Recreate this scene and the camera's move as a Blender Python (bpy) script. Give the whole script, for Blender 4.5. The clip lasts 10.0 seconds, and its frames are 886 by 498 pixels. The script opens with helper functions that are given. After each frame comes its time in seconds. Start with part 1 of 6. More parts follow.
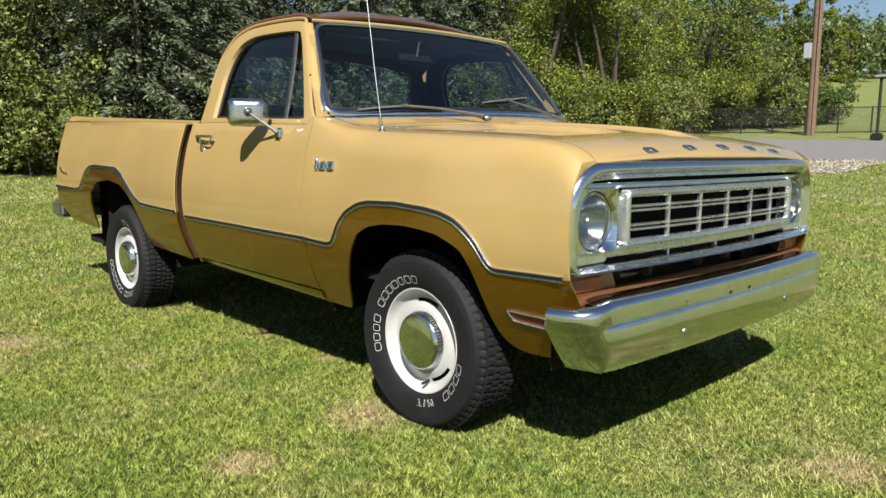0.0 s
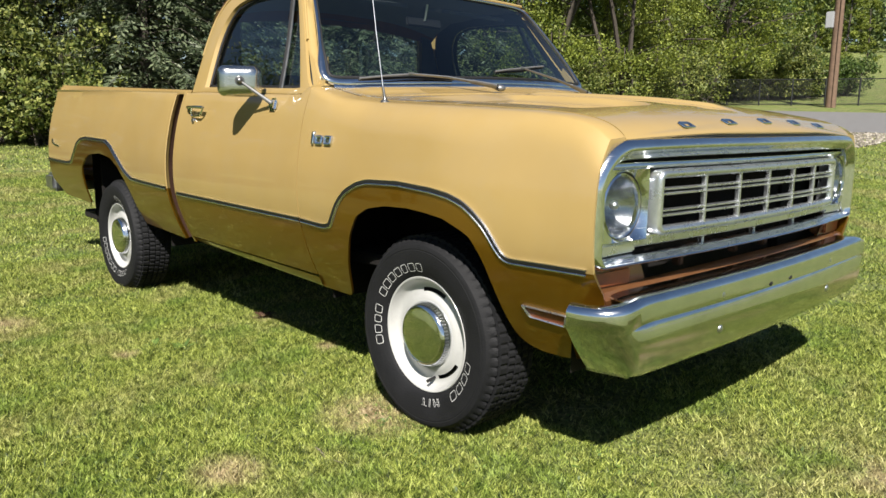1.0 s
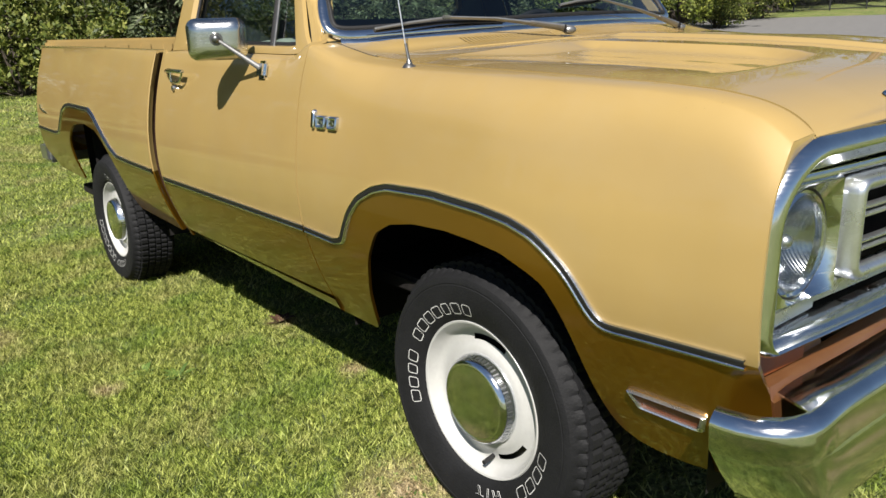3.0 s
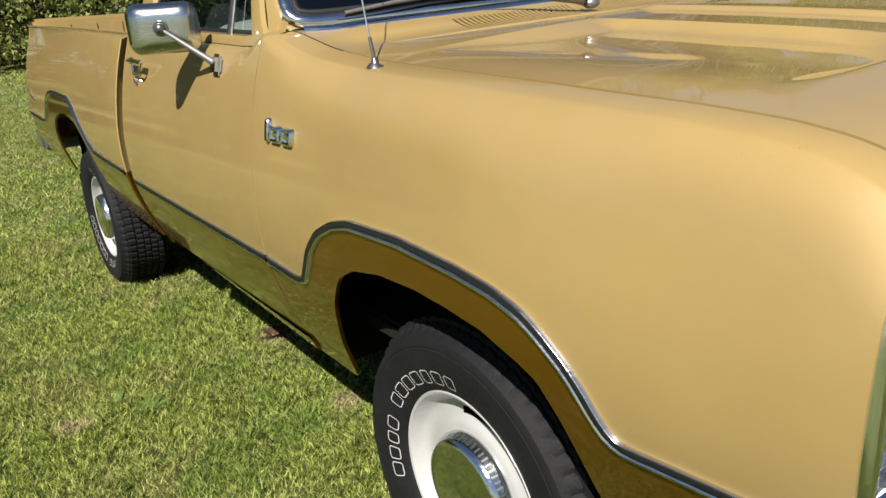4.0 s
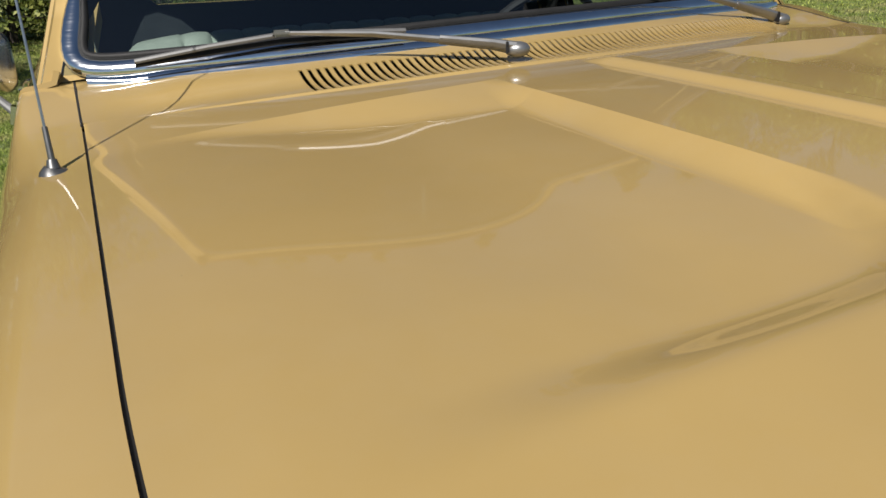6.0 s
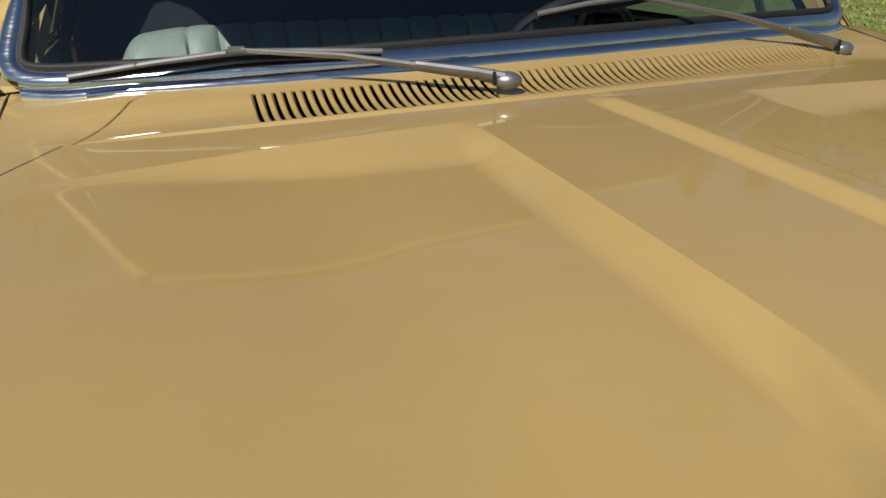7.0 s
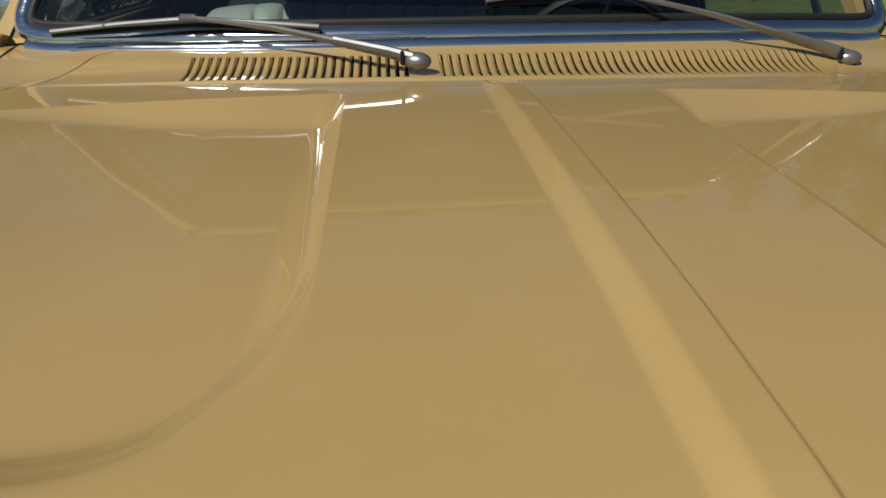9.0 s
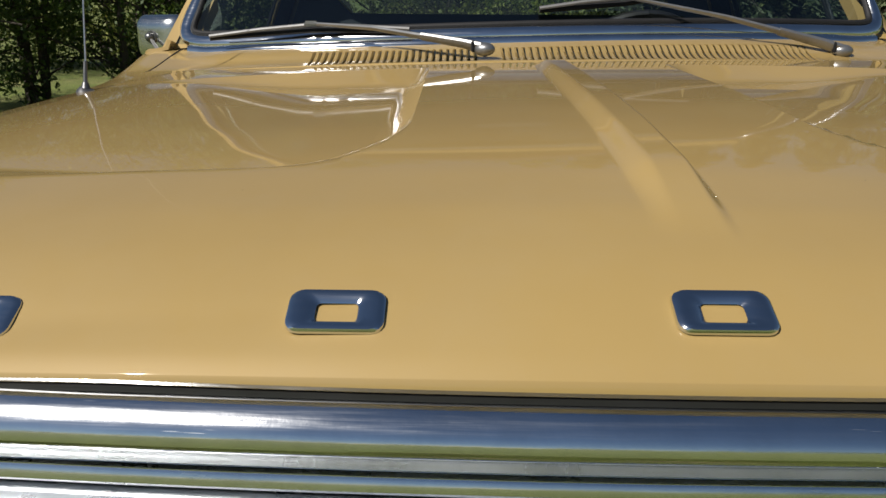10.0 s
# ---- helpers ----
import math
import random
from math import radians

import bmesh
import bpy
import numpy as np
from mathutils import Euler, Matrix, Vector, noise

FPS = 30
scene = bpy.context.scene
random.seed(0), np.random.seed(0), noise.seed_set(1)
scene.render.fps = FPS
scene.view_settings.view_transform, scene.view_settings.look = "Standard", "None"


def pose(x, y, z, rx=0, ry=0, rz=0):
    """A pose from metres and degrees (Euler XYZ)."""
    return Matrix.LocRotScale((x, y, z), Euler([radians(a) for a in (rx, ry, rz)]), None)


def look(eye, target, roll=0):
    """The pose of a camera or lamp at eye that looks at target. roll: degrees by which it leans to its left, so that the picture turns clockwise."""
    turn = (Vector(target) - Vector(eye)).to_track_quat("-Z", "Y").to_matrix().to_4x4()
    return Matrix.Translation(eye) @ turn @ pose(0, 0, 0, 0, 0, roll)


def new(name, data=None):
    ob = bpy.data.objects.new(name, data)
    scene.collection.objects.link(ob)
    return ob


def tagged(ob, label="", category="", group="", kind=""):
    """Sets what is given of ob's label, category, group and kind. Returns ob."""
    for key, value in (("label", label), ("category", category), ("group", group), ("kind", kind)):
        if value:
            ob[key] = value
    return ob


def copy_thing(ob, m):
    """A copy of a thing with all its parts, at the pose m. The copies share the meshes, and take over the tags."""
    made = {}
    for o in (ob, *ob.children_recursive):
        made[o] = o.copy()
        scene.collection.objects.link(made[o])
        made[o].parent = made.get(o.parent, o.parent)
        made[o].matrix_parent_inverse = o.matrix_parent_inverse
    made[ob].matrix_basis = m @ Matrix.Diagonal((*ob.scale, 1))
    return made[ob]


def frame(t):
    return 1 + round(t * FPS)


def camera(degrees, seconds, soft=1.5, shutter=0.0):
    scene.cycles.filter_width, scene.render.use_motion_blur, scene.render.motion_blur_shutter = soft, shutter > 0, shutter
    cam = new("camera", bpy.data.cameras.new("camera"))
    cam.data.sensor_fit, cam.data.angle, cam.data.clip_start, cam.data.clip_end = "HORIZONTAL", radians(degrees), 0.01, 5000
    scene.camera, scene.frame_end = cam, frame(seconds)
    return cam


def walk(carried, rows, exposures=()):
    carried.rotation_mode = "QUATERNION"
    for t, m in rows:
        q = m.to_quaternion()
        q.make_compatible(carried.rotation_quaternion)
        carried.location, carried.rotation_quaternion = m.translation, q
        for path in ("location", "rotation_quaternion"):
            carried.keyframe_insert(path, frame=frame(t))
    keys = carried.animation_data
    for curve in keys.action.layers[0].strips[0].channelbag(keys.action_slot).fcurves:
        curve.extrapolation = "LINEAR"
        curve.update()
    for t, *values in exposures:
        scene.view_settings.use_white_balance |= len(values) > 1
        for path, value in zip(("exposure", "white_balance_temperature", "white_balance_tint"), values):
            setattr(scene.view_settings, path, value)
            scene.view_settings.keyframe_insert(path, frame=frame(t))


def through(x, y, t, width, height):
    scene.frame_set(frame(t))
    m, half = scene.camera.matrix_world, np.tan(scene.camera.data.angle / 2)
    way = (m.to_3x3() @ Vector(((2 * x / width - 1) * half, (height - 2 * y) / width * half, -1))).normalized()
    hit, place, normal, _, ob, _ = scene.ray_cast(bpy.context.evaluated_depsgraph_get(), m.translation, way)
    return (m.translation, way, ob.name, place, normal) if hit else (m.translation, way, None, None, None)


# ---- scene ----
cam = camera(62.5, 10.0)
EXPOSURES = [(0, 1.22), (1, 1.22), (2.5, 1.14), (4, 0.96), (4.5, 0.90), (5.5, 0.78), (7, 0.52), (8, 0.36), (8.5, 0.30), (9, 0.28), (9.5, 0.42), (10, 0.44)]
PATH = [
    (0, (2.061, -2.8, 1.091), (0.629, -1.43, 0.822), 0.4),
    (0.5, (1.964, -2.733, 1.086), (0.53, -1.371, 0.784), 0.6),
    (1, (1.868, -2.603, 1.1), (0.425, -1.262, 0.754), 0.6),
    (1.5, (1.72, -2.498, 1.12), (0.267, -1.18, 0.725), 0.3),
    (2, (1.494, -2.415, 1.151), (0.029, -1.129, 0.704), -0.5),
    (2.5, (1.359, -2.243, 1.189), (-0.124, -0.999, 0.686), -1.6),
    (2.7, (1.321, -2.162, 1.202), (-0.166, -0.929, 0.685), -1.8),
    (4, (0.989, -1.675, 1.284), (-0.553, -0.578, 0.637), -4.0),
    (4.5, (0.944, -1.412, 1.306), (-0.627, -0.371, 0.637), -4.3),
    (5, (0.829, -1.216, 1.33), (-0.788, -0.242, 0.669), -4.0),
    (5.5, (0.78, -1.073, 1.362), (-0.879, -0.175, 0.696), -4.0),
    (5.7, (0.792, -0.966, 1.363), (-0.894, -0.125, 0.694), -4.0),
    (6.8, (0.625, -0.681, 1.414), (-1.077, -0.001, 0.701), -0.5),
    (7, (0.633, -0.615, 1.424), (-1.118, 0.016, 0.691), -0.8),
    (7.5, (0.689, -0.4, 1.438), (-1.088, 0.107, 0.672), 0.4),
    (8, (0.706, -0.286, 1.451), (-1.092, 0.124, 0.675), 1.3),
    (8.5, (0.677, -0.201, 1.406), (-1.146, 0.084, 0.635), 1.4),
    (9, (0.784, -0.181, 1.403), (-1.067, -0.013, 0.664), 1.2),
    (9.5, (0.958, -0.194, 1.369), (-0.919, -0.12, 0.681), 0.7),
    (10, (1.173, -0.178, 1.287), (-0.742, -0.208, 0.711), 0.4),
]
walk(cam, [(t, look(eye, target, roll)) for t, eye, target, roll in PATH], EXPOSURES)

# ---- world, sun, exposure ----
SUN = Vector((0.50, -0.49, 0.72)).normalized()
world = bpy.data.worlds.new("sky_world")
world.use_nodes = True
scene.world = world
wn = world.node_tree.nodes
sky = wn.new("ShaderNodeTexSky")
sky.sky_type = "NISHITA"
sky.sun_disc = False
sky.sun_elevation = math.asin(SUN.z)
sky.sun_rotation = math.atan2(SUN.x, SUN.y)
sky.altitude, sky.air_density, sky.dust_density, sky.ozone_density = 50, 1.0, 0.2, 1.4
wn["Background"].inputs[1].default_value = 0.038
world.node_tree.links.new(sky.outputs[0], wn["Background"].inputs[0])

sun_data = bpy.data.lights.new("sun", "SUN")
sun_data.energy, sun_data.angle, sun_data.color = 5.1, radians(0.55), (1.0, 0.945, 0.88)
sun = new("sun", sun_data)
sun.matrix_world = look(SUN * 50, (0, 0, 0))


# ---- materials ----
def node_mat(name):
    m = bpy.data.materials.new(name)
    m.use_nodes = True
    nt = m.node_tree
    return m, nt.nodes, nt.links, nt.nodes["Principled BSDF"]


def coords(n, l, scale=(1, 1, 1)):
    """World-sized coordinates (every mesh is built at true size)."""
    g = n.new("ShaderNodeNewGeometry")
    mp = n.new("ShaderNodeMapping")
    mp.inputs["Scale"].default_value = scale
    l.new(g.outputs["Position"], mp.inputs[0])
    return mp.outputs[0]


def noise_tex(n, l, vec, scale, detail=4, rough=0.55):
    t = n.new("ShaderNodeTexNoise")
    t.inputs["Scale"].default_value, t.inputs["Detail"].default_value, t.inputs["Roughness"].default_value = scale, detail, rough
    l.new(vec, t.inputs["Vector"])
    return t.outputs["Fac"]


def ramp(n, l, fac, stops):
    r = n.new("ShaderNodeValToRGB")
    els = r.color_ramp.elements
    while len(els) < len(stops):
        els.new(0.5)
    for e, (p, c) in zip(els, stops):
        e.position, e.color = p, (*c, 1) if len(c) == 3 else c
    l.new(fac, r.inputs[0])
    return r.outputs[0]


def mixc(n, l, fac, a, b, mode="MIX"):
    m = n.new("ShaderNodeMix")
    m.data_type, m.blend_type = "RGBA", mode
    for v, i in ((fac, 0), (a, 6), (b, 7)):
        if isinstance(v, bpy.types.NodeSocket):
            l.new(v, m.inputs[i])
        else:
            m.inputs[i].default_value = v if i == 0 else (*v, 1)
    return m.outputs[2]


def bump(n, l, height, bsdf, strength=0.3, dist=0.01):
    b = n.new("ShaderNodeBump")
    b.inputs["Strength"].default_value, b.inputs["Distance"].default_value = strength, dist
    l.new(height, b.inputs["Height"])
    l.new(b.outputs[0], bsdf.inputs["Normal"])


def simple(name, color, rough=0.5, metal=0.0, vary=0.12, scale=25.0, bumps=0.0, coat=0.0, coat_rough=0.05):
    """A surface with its colour varied at two scales and a fine relief."""
    m, n, l, b = node_mat(name)
    v = coords(n, l)
    f = noise_tex(n, l, v, scale)
    f2 = noise_tex(n, l, v, scale * 9, 3)
    lo = tuple(c * (1 - vary) for c in color)
    hi = tuple(min(1, c * (1 + vary)) for c in color)
    c1 = ramp(n, l, f, [(0.3, lo), (0.7, hi)])
    c2 = mixc(n, l, 0.35, c1, ramp(n, l, f2, [(0.35, lo), (0.65, hi)]))
    l.new(c2, b.inputs["Base Color"])
    r = n.new("ShaderNodeMapRange")
    r.inputs[3].default_value, r.inputs[4].default_value = max(0.02, rough * 0.8), min(1, rough * 1.2)
    l.new(f, r.inputs[0])
    l.new(r.outputs[0], b.inputs["Roughness"])
    b.inputs["Metallic"].default_value = metal
    b.inputs["Coat Weight"].default_value, b.inputs["Coat Roughness"].default_value = coat, coat_rough
    if bumps:
        bump(n, l, f2, b, bumps, 0.004)
    return m


def paint(name, color, metal, rough, dust=(0.28, 0.235, 0.155)):
    """Old metallic car paint under a clear coat: faint mottling, dust specks, swirl in the gloss."""
    m, n, l, b = node_mat(name)
    v = coords(n, l)
    broad = noise_tex(n, l, v, 2.2, 5)
    fine = noise_tex(n, l, v, 60, 3)
    lo, hi = tuple(c * 0.93 for c in color), tuple(c * 1.06 for c in color)
    c = ramp(n, l, broad, [(0.3, lo), (0.7, hi)])
    speck = n.new("ShaderNodeTexVoronoi")
    speck.inputs["Scale"].default_value = 34
    l.new(v, speck.inputs["Vector"])
    spots = ramp(n, l, speck.outputs["Distance"], [(0.0, (1, 1, 1)), (0.035, (0, 0, 0))])
    few = ramp(n, l, noise_tex(n, l, v, 9, 2), [(0.60, (0, 0, 0)), (0.64, (1, 1, 1))])
    mask = n.new("ShaderNodeMath")
    mask.operation = "MULTIPLY"
    l.new(spots, mask.inputs[0])
    l.new(few, mask.inputs[1])
    c = mixc(n, l, mask.outputs[0], c, (0.05, 0.035, 0.02))
    film = ramp(n, l, noise_tex(n, l, v, 5, 8, 0.7), [(0.45, (0, 0, 0)), (0.85, (0.18, 0.18, 0.18))])
    c = mixc(n, l, film, c, dust)
    l.new(c, b.inputs["Base Color"])
    b.inputs["Metallic"].default_value, b.inputs["Roughness"].default_value = metal, rough
    b.inputs["Specular IOR Level"].default_value = 0.2
    b.inputs["Coat Weight"].default_value = 1.0
    b.inputs["Coat IOR"].default_value = 1.5
    cr = n.new("ShaderNodeMapRange")
    cr.inputs[3].default_value, cr.inputs[4].default_value = 0.032, 0.085
    l.new(film, cr.inputs[0])
    l.new(cr.outputs[0], b.inputs["Coat Roughness"])
    bump(n, l, fine, b, 0.02, 0.002)
    return m


def chrome_mat(name, color=(0.72, 0.74, 0.76), rough=0.06, scratch=0.05, scuffs=False):
    m, n, l, b = node_mat(name)
    v = coords(n, l)
    f = noise_tex(n, l, v, 14, 6, 0.65)
    s = noise_tex(n, l, coords(n, l, (40, 6, 300)), 1.0, 4, 0.7)
    b.inputs["Metallic"].default_value = 1.0
    l.new(ramp(n, l, f, [(0.3, tuple(c * 0.86 for c in color)), (0.6, color)]), b.inputs["Base Color"])
    r = n.new("ShaderNodeMapRange")
    r.inputs[1].default_value, r.inputs[2].default_value = 0.35, 0.75
    r.inputs[3].default_value, r.inputs[4].default_value = rough, rough + 0.14
    l.new(s, r.inputs[0])
    rough_out = r.outputs[0]
    if scuffs:
        fine = ramp(n, l, noise_tex(n, l, coords(n, l, (16, 16, 460)), 1.0, 2, 0.6), [(0.68, (0, 0, 0)), (0.72, (1, 1, 1))])
        where = ramp(n, l, noise_tex(n, l, v, 5, 3), [(0.48, (0, 0, 0)), (0.60, (1, 1, 1))])
        mark = mixc(n, l, 1.0, fine, where, "MULTIPLY")
        add = n.new("ShaderNodeMath")
        add.operation, add.inputs[2].default_value = "MULTIPLY_ADD", 0.0
        l.new(mark, add.inputs[0])
        add.inputs[1].default_value = 0.16
        l.new(r.outputs[0], add.inputs[2])
        rough_out = add.outputs[0]
    l.new(rough_out, b.inputs["Roughness"])
    bump(n, l, f, b, scratch, 0.004)
    return m


def fluted_mat(name, color, rough):
    """Silvered metal seen through upright flutes five millimetres apart."""
    m, n, l, b = node_mat(name)
    wave = n.new("ShaderNodeTexWave")
    wave.bands_direction = "Y"
    wave.inputs["Scale"].default_value, wave.inputs["Distortion"].default_value = 62, 0.4
    l.new(coords(n, l), wave.inputs["Vector"])
    blocks = noise_tex(n, l, coords(n, l, (6, 40, 70)), 1.0, 2)
    l.new(ramp(n, l, blocks, [(0.35, tuple(c * 0.6 for c in color)), (0.65, color)]), b.inputs["Base Color"])
    b.inputs["Metallic"].default_value, b.inputs["Roughness"].default_value = 1.0, rough
    bump(n, l, wave.outputs[1], b, 0.35, 0.0012)
    return m


def glass_mat(name, tint, gloss_rough=0.0):
    m, n, l, b = node_mat(name)
    n.remove(b)
    out = n["Material Output"]
    t, g, mx, fr = n.new("ShaderNodeBsdfTransparent"), n.new("ShaderNodeBsdfGlossy"), n.new("ShaderNodeMixShader"), n.new("ShaderNodeLayerWeight")
    t.inputs[0].default_value = (*tint, 1)
    g.inputs["Roughness"].default_value = gloss_rough
    fr.inputs[0].default_value = 0.5
    fifth = n.new("ShaderNodeMath")
    fifth.operation, fifth.inputs[1].default_value = "POWER", 4.5
    l.new(fr.outputs["Facing"], fifth.inputs[0])
    gloss = n.new("ShaderNodeMapRange")
    gloss.inputs[3].default_value, gloss.inputs[4].default_value = 0.095, 1.0
    l.new(fifth.outputs[0], gloss.inputs[0])
    l.new(gloss.outputs[0], mx.inputs[0])
    l.new(t.outputs[0], mx.inputs[1])
    l.new(g.outputs[0], mx.inputs[2])
    l.new(mx.outputs[0], out.inputs[0])
    return m


def leaf_mat(name, lo, mid, hi, through=0.35, rough=0.6):
    """Leaves that let some light through; each leaf has its own tone."""
    m, n, l, b = node_mat(name)
    g = n.new("ShaderNodeNewGeometry")
    one = ramp(n, l, g.outputs["Random Per Island"], [(0.0, lo), (0.5, mid), (1.0, hi)])
    patch = ramp(n, l, noise_tex(n, l, coords(n, l), 0.7, 3), [(0.3, (0.72, 0.74, 0.70)), (0.7, (1.2, 1.18, 1.1))])
    c = mixc(n, l, 1.0, one, patch, "MULTIPLY")
    l.new(c, b.inputs["Base Color"])
    b.inputs["Roughness"].default_value = rough
    tr = n.new("ShaderNodeBsdfTranslucent")
    l.new(c, tr.inputs[0])
    mx = n.new("ShaderNodeMixShader")
    mx.inputs[0].default_value = through
    l.new(b.outputs[0], mx.inputs[1])
    l.new(tr.outputs[0], mx.inputs[2])
    l.new(mx.outputs[0], n["Material Output"].inputs[0])
    return m


DRY = [(-2.39, -1.80, 0.13), (-0.2, -1.02, 0.15), (-1.5, -1.47, 0.05), (-0.14, -1.64, 0.09), (-1.65, -0.66, 0.06), (-1.0, -0.70, 0.05), (1.31, -0.155, 0.12), (1.6, 0.4, 0.2), (1.05, 2.7, 0.3)]


def lawn_colour(n, l, blades):
    """Green with yellow and clover patches; dry where the DRY spots are."""
    v = coords(n, l)
    a = noise_tex(n, l, v, 1.3, 5, 0.6)
    if blades:
        g = n.new("ShaderNodeNewGeometry")
        # tuft noise also colours the gaps between tufts dark, as shade
        tuft = n.new("ShaderNodeMapRange")
        tuft.inputs[1].default_value, tuft.inputs[2].default_value = 0.30, 0.70
        l.new(noise_tex(n, l, v, 38, 3, 0.65), tuft.inputs[0])
        both = n.new("ShaderNodeMix")
        both.inputs[0].default_value = 0.5
        l.new(g.outputs["Random Per Island"], both.inputs[2])
        l.new(tuft.outputs[0], both.inputs[3])
        c = both.outputs[0]
    else:
        c = noise_tex(n, l, v, 55, 2)
    green = ramp(n, l, c, [(0.26, (0.0186, 0.0341, 0.00496)), (0.5, (0.160, 0.2077, 0.0310)), (0.76, (0.46, 0.505, 0.125))])
    warm = ramp(n, l, c, [(0.26, (0.0496, 0.0558, 0.0124)), (0.5, (0.242, 0.2400, 0.068)), (0.76, (0.53, 0.495, 0.215))])
    col = mixc(n, l, ramp(n, l, a, [(0.46, (0, 0, 0)), (0.62, (0.85, 0.85, 0.85))]), green, warm)
    lush = ramp(n, l, c, [(0.25, (0.0186, 0.0403, 0.00558)), (0.72, (0.215, 0.3176, 0.046))])
    col = mixc(n, l, ramp(n, l, noise_tex(n, l, v, 2.7, 4, 0.6), [(0.50, (0, 0, 0)), (0.62, (0.75, 0.75, 0.75))]), col, lush)
    dry = ramp(n, l, c, [(0.2, (0.2108, 0.155, 0.0744)), (0.7, (0.5084, 0.4092, 0.2356))])
    total = None
    for x, y, r in DRY:
        d = n.new("ShaderNodeVectorMath")
        d.operation = "DISTANCE"
        l.new(v, d.inputs[0])
        d.inputs[1].default_value = (x, y, 0)
        w = n.new("ShaderNodeMapRange")
        w.inputs[1].default_value, w.inputs[2].default_value = r * 1.7, r * 0.3
        l.new(d.outputs["Value"], w.inputs[0])
        if total is None:
            total = w.outputs[0]
        else:
            mx = n.new("ShaderNodeMath")
            mx.operation = "MAXIMUM"
            l.new(total, mx.inputs[0])
            l.new(w.outputs[0], mx.inputs[1])
            total = mx.outputs[0]
    fade = n.new("ShaderNodeMath")
    fade.operation = "MULTIPLY"
    l.new(total, fade.inputs[0])
    l.new(ramp(n, l, noise_tex(n, l, v, 16, 4), [(0.3, (0.2, 0.2, 0.2)), (0.55, (1, 1, 1))]), fade.inputs[1])
    return mixc(n, l, fade.outputs[0], col, dry), c


def make_lawn_mats():
    m, n, l, b = node_mat("lawn_soil")
    col, c = lawn_colour(n, l, False)
    # soil colour darkened to give shade between the blades
    dark = mixc(n, l, 0.45, col, (0.0186, 0.02108, 0.00868))
    l.new(dark, b.inputs["Base Color"])
    b.inputs["Roughness"].default_value = 0.95
    bump(n, l, c, b, 0.9, 0.03)
    g, n, l, b = node_mat("grass_blades")
    col, c = lawn_colour(n, l, True)
    l.new(col, b.inputs["Base Color"])
    b.inputs["Roughness"].default_value = 0.5
    b.inputs["Specular IOR Level"].default_value = 0.25
    tr = n.new("ShaderNodeBsdfTranslucent")
    l.new(col, tr.inputs[0])
    mx = n.new("ShaderNodeMixShader")
    mx.inputs[0].default_value = 0.3
    l.new(b.outputs[0], mx.inputs[1])
    l.new(tr.outputs[0], mx.inputs[2])
    l.new(mx.outputs[0], n["Material Output"].inputs[0])
    return m, g


LAWN, BLADE = make_lawn_mats()
GOLD = paint("gold_paint", (0.287, 0.199, 0.0715), 0.05, 0.55)
BROWN = paint("brown_paint", (0.27, 0.130, 0.0095), 0.86, 0.33, (0.22, 0.11, 0.015))
TRIMCHROME = chrome_mat("trim_chrome", (0.70, 0.71, 0.72), 0.16, 0.05)
ROOF = paint("roof_paint", (0.102, 0.04216, 0.01496), 0.25, 0.5, (0.204, 0.136, 0.0816))
CHROME = chrome_mat("chrome")
CHROME_OLD = chrome_mat("scuffed_chrome", (0.78, 0.80, 0.82), 0.075, 0.08, True)
ALU = simple("anodised_aluminium", (0.66, 0.675, 0.69), 0.28, 0.96, vary=0.1, scale=16)
SILVER = simple("silver_painted_metal", (0.25, 0.25, 0.25), 0.36, 0.8, vary=0.08)
BRUSHED = simple("brushed_wiper_metal", (0.13, 0.13, 0.129), 0.55, 0.5, vary=0.15)
SATIN = chrome_mat("satin_chrome", (0.60, 0.61, 0.60), 0.17, 0.05)
DULL = simple("weathered_metal", (0.15, 0.15, 0.148), 0.34, 0.85, vary=0.2)
STEEL = chrome_mat("satin_steel", (0.55, 0.56, 0.58), 0.28, 0.05)
REFLECTOR = fluted_mat("silvered_reflector", (0.42, 0.44, 0.46), 0.16)
RUBBER = simple("black_rubber", (0.01116, 0.01116, 0.01178), 0.6, bumps=0.2)
TYRE = simple("tyre_rubber", (0.0062, 0.0064, 0.0072), 0.75, vary=0.25, bumps=0.35, scale=18)
WHITE = simple("white_enamel", (0.36, 0.36, 0.345), 0.35, vary=0.06, scale=12, coat=0.4)
LETTER = simple("raised_white_letter", (0.4588, 0.4588, 0.444), 0.6, vary=0.15)
BLACK = simple("black_enamel", (0.00744, 0.00744, 0.00744), 0.5)
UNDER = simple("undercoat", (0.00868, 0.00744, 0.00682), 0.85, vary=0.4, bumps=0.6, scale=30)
RUST = simple("rusty_brown_steel", (0.0527, 0.0217, 0.01116), 0.75, vary=0.4, bumps=0.4, scale=20)
AMBER = simple("amber_plastic", (0.125, 0.030, 0.004), 0.42, coat=0.05, vary=0.2, scale=60)
VINYL = simple("pale_green_vinyl", (0.2046, 0.2418, 0.2046), 0.5, vary=0.08, bumps=0.2, scale=40)
TRIMIN = simple("dark_blue_green_trim", (0.01116, 0.01736, 0.02046), 0.6, vary=0.15, bumps=0.2)
HEADLINER = simple("grey_headliner", (0.075, 0.082, 0.085), 0.9)
for m in (TYRE, RUBBER, UNDER):
    m.node_tree.nodes["Principled BSDF"].inputs["Specular IOR Level"].default_value = 0.25
GLASS = glass_mat("window_glass", (0.63, 0.71, 0.72))
LENS = glass_mat("lamp_glass", (0.93, 0.95, 0.95), 0.02)
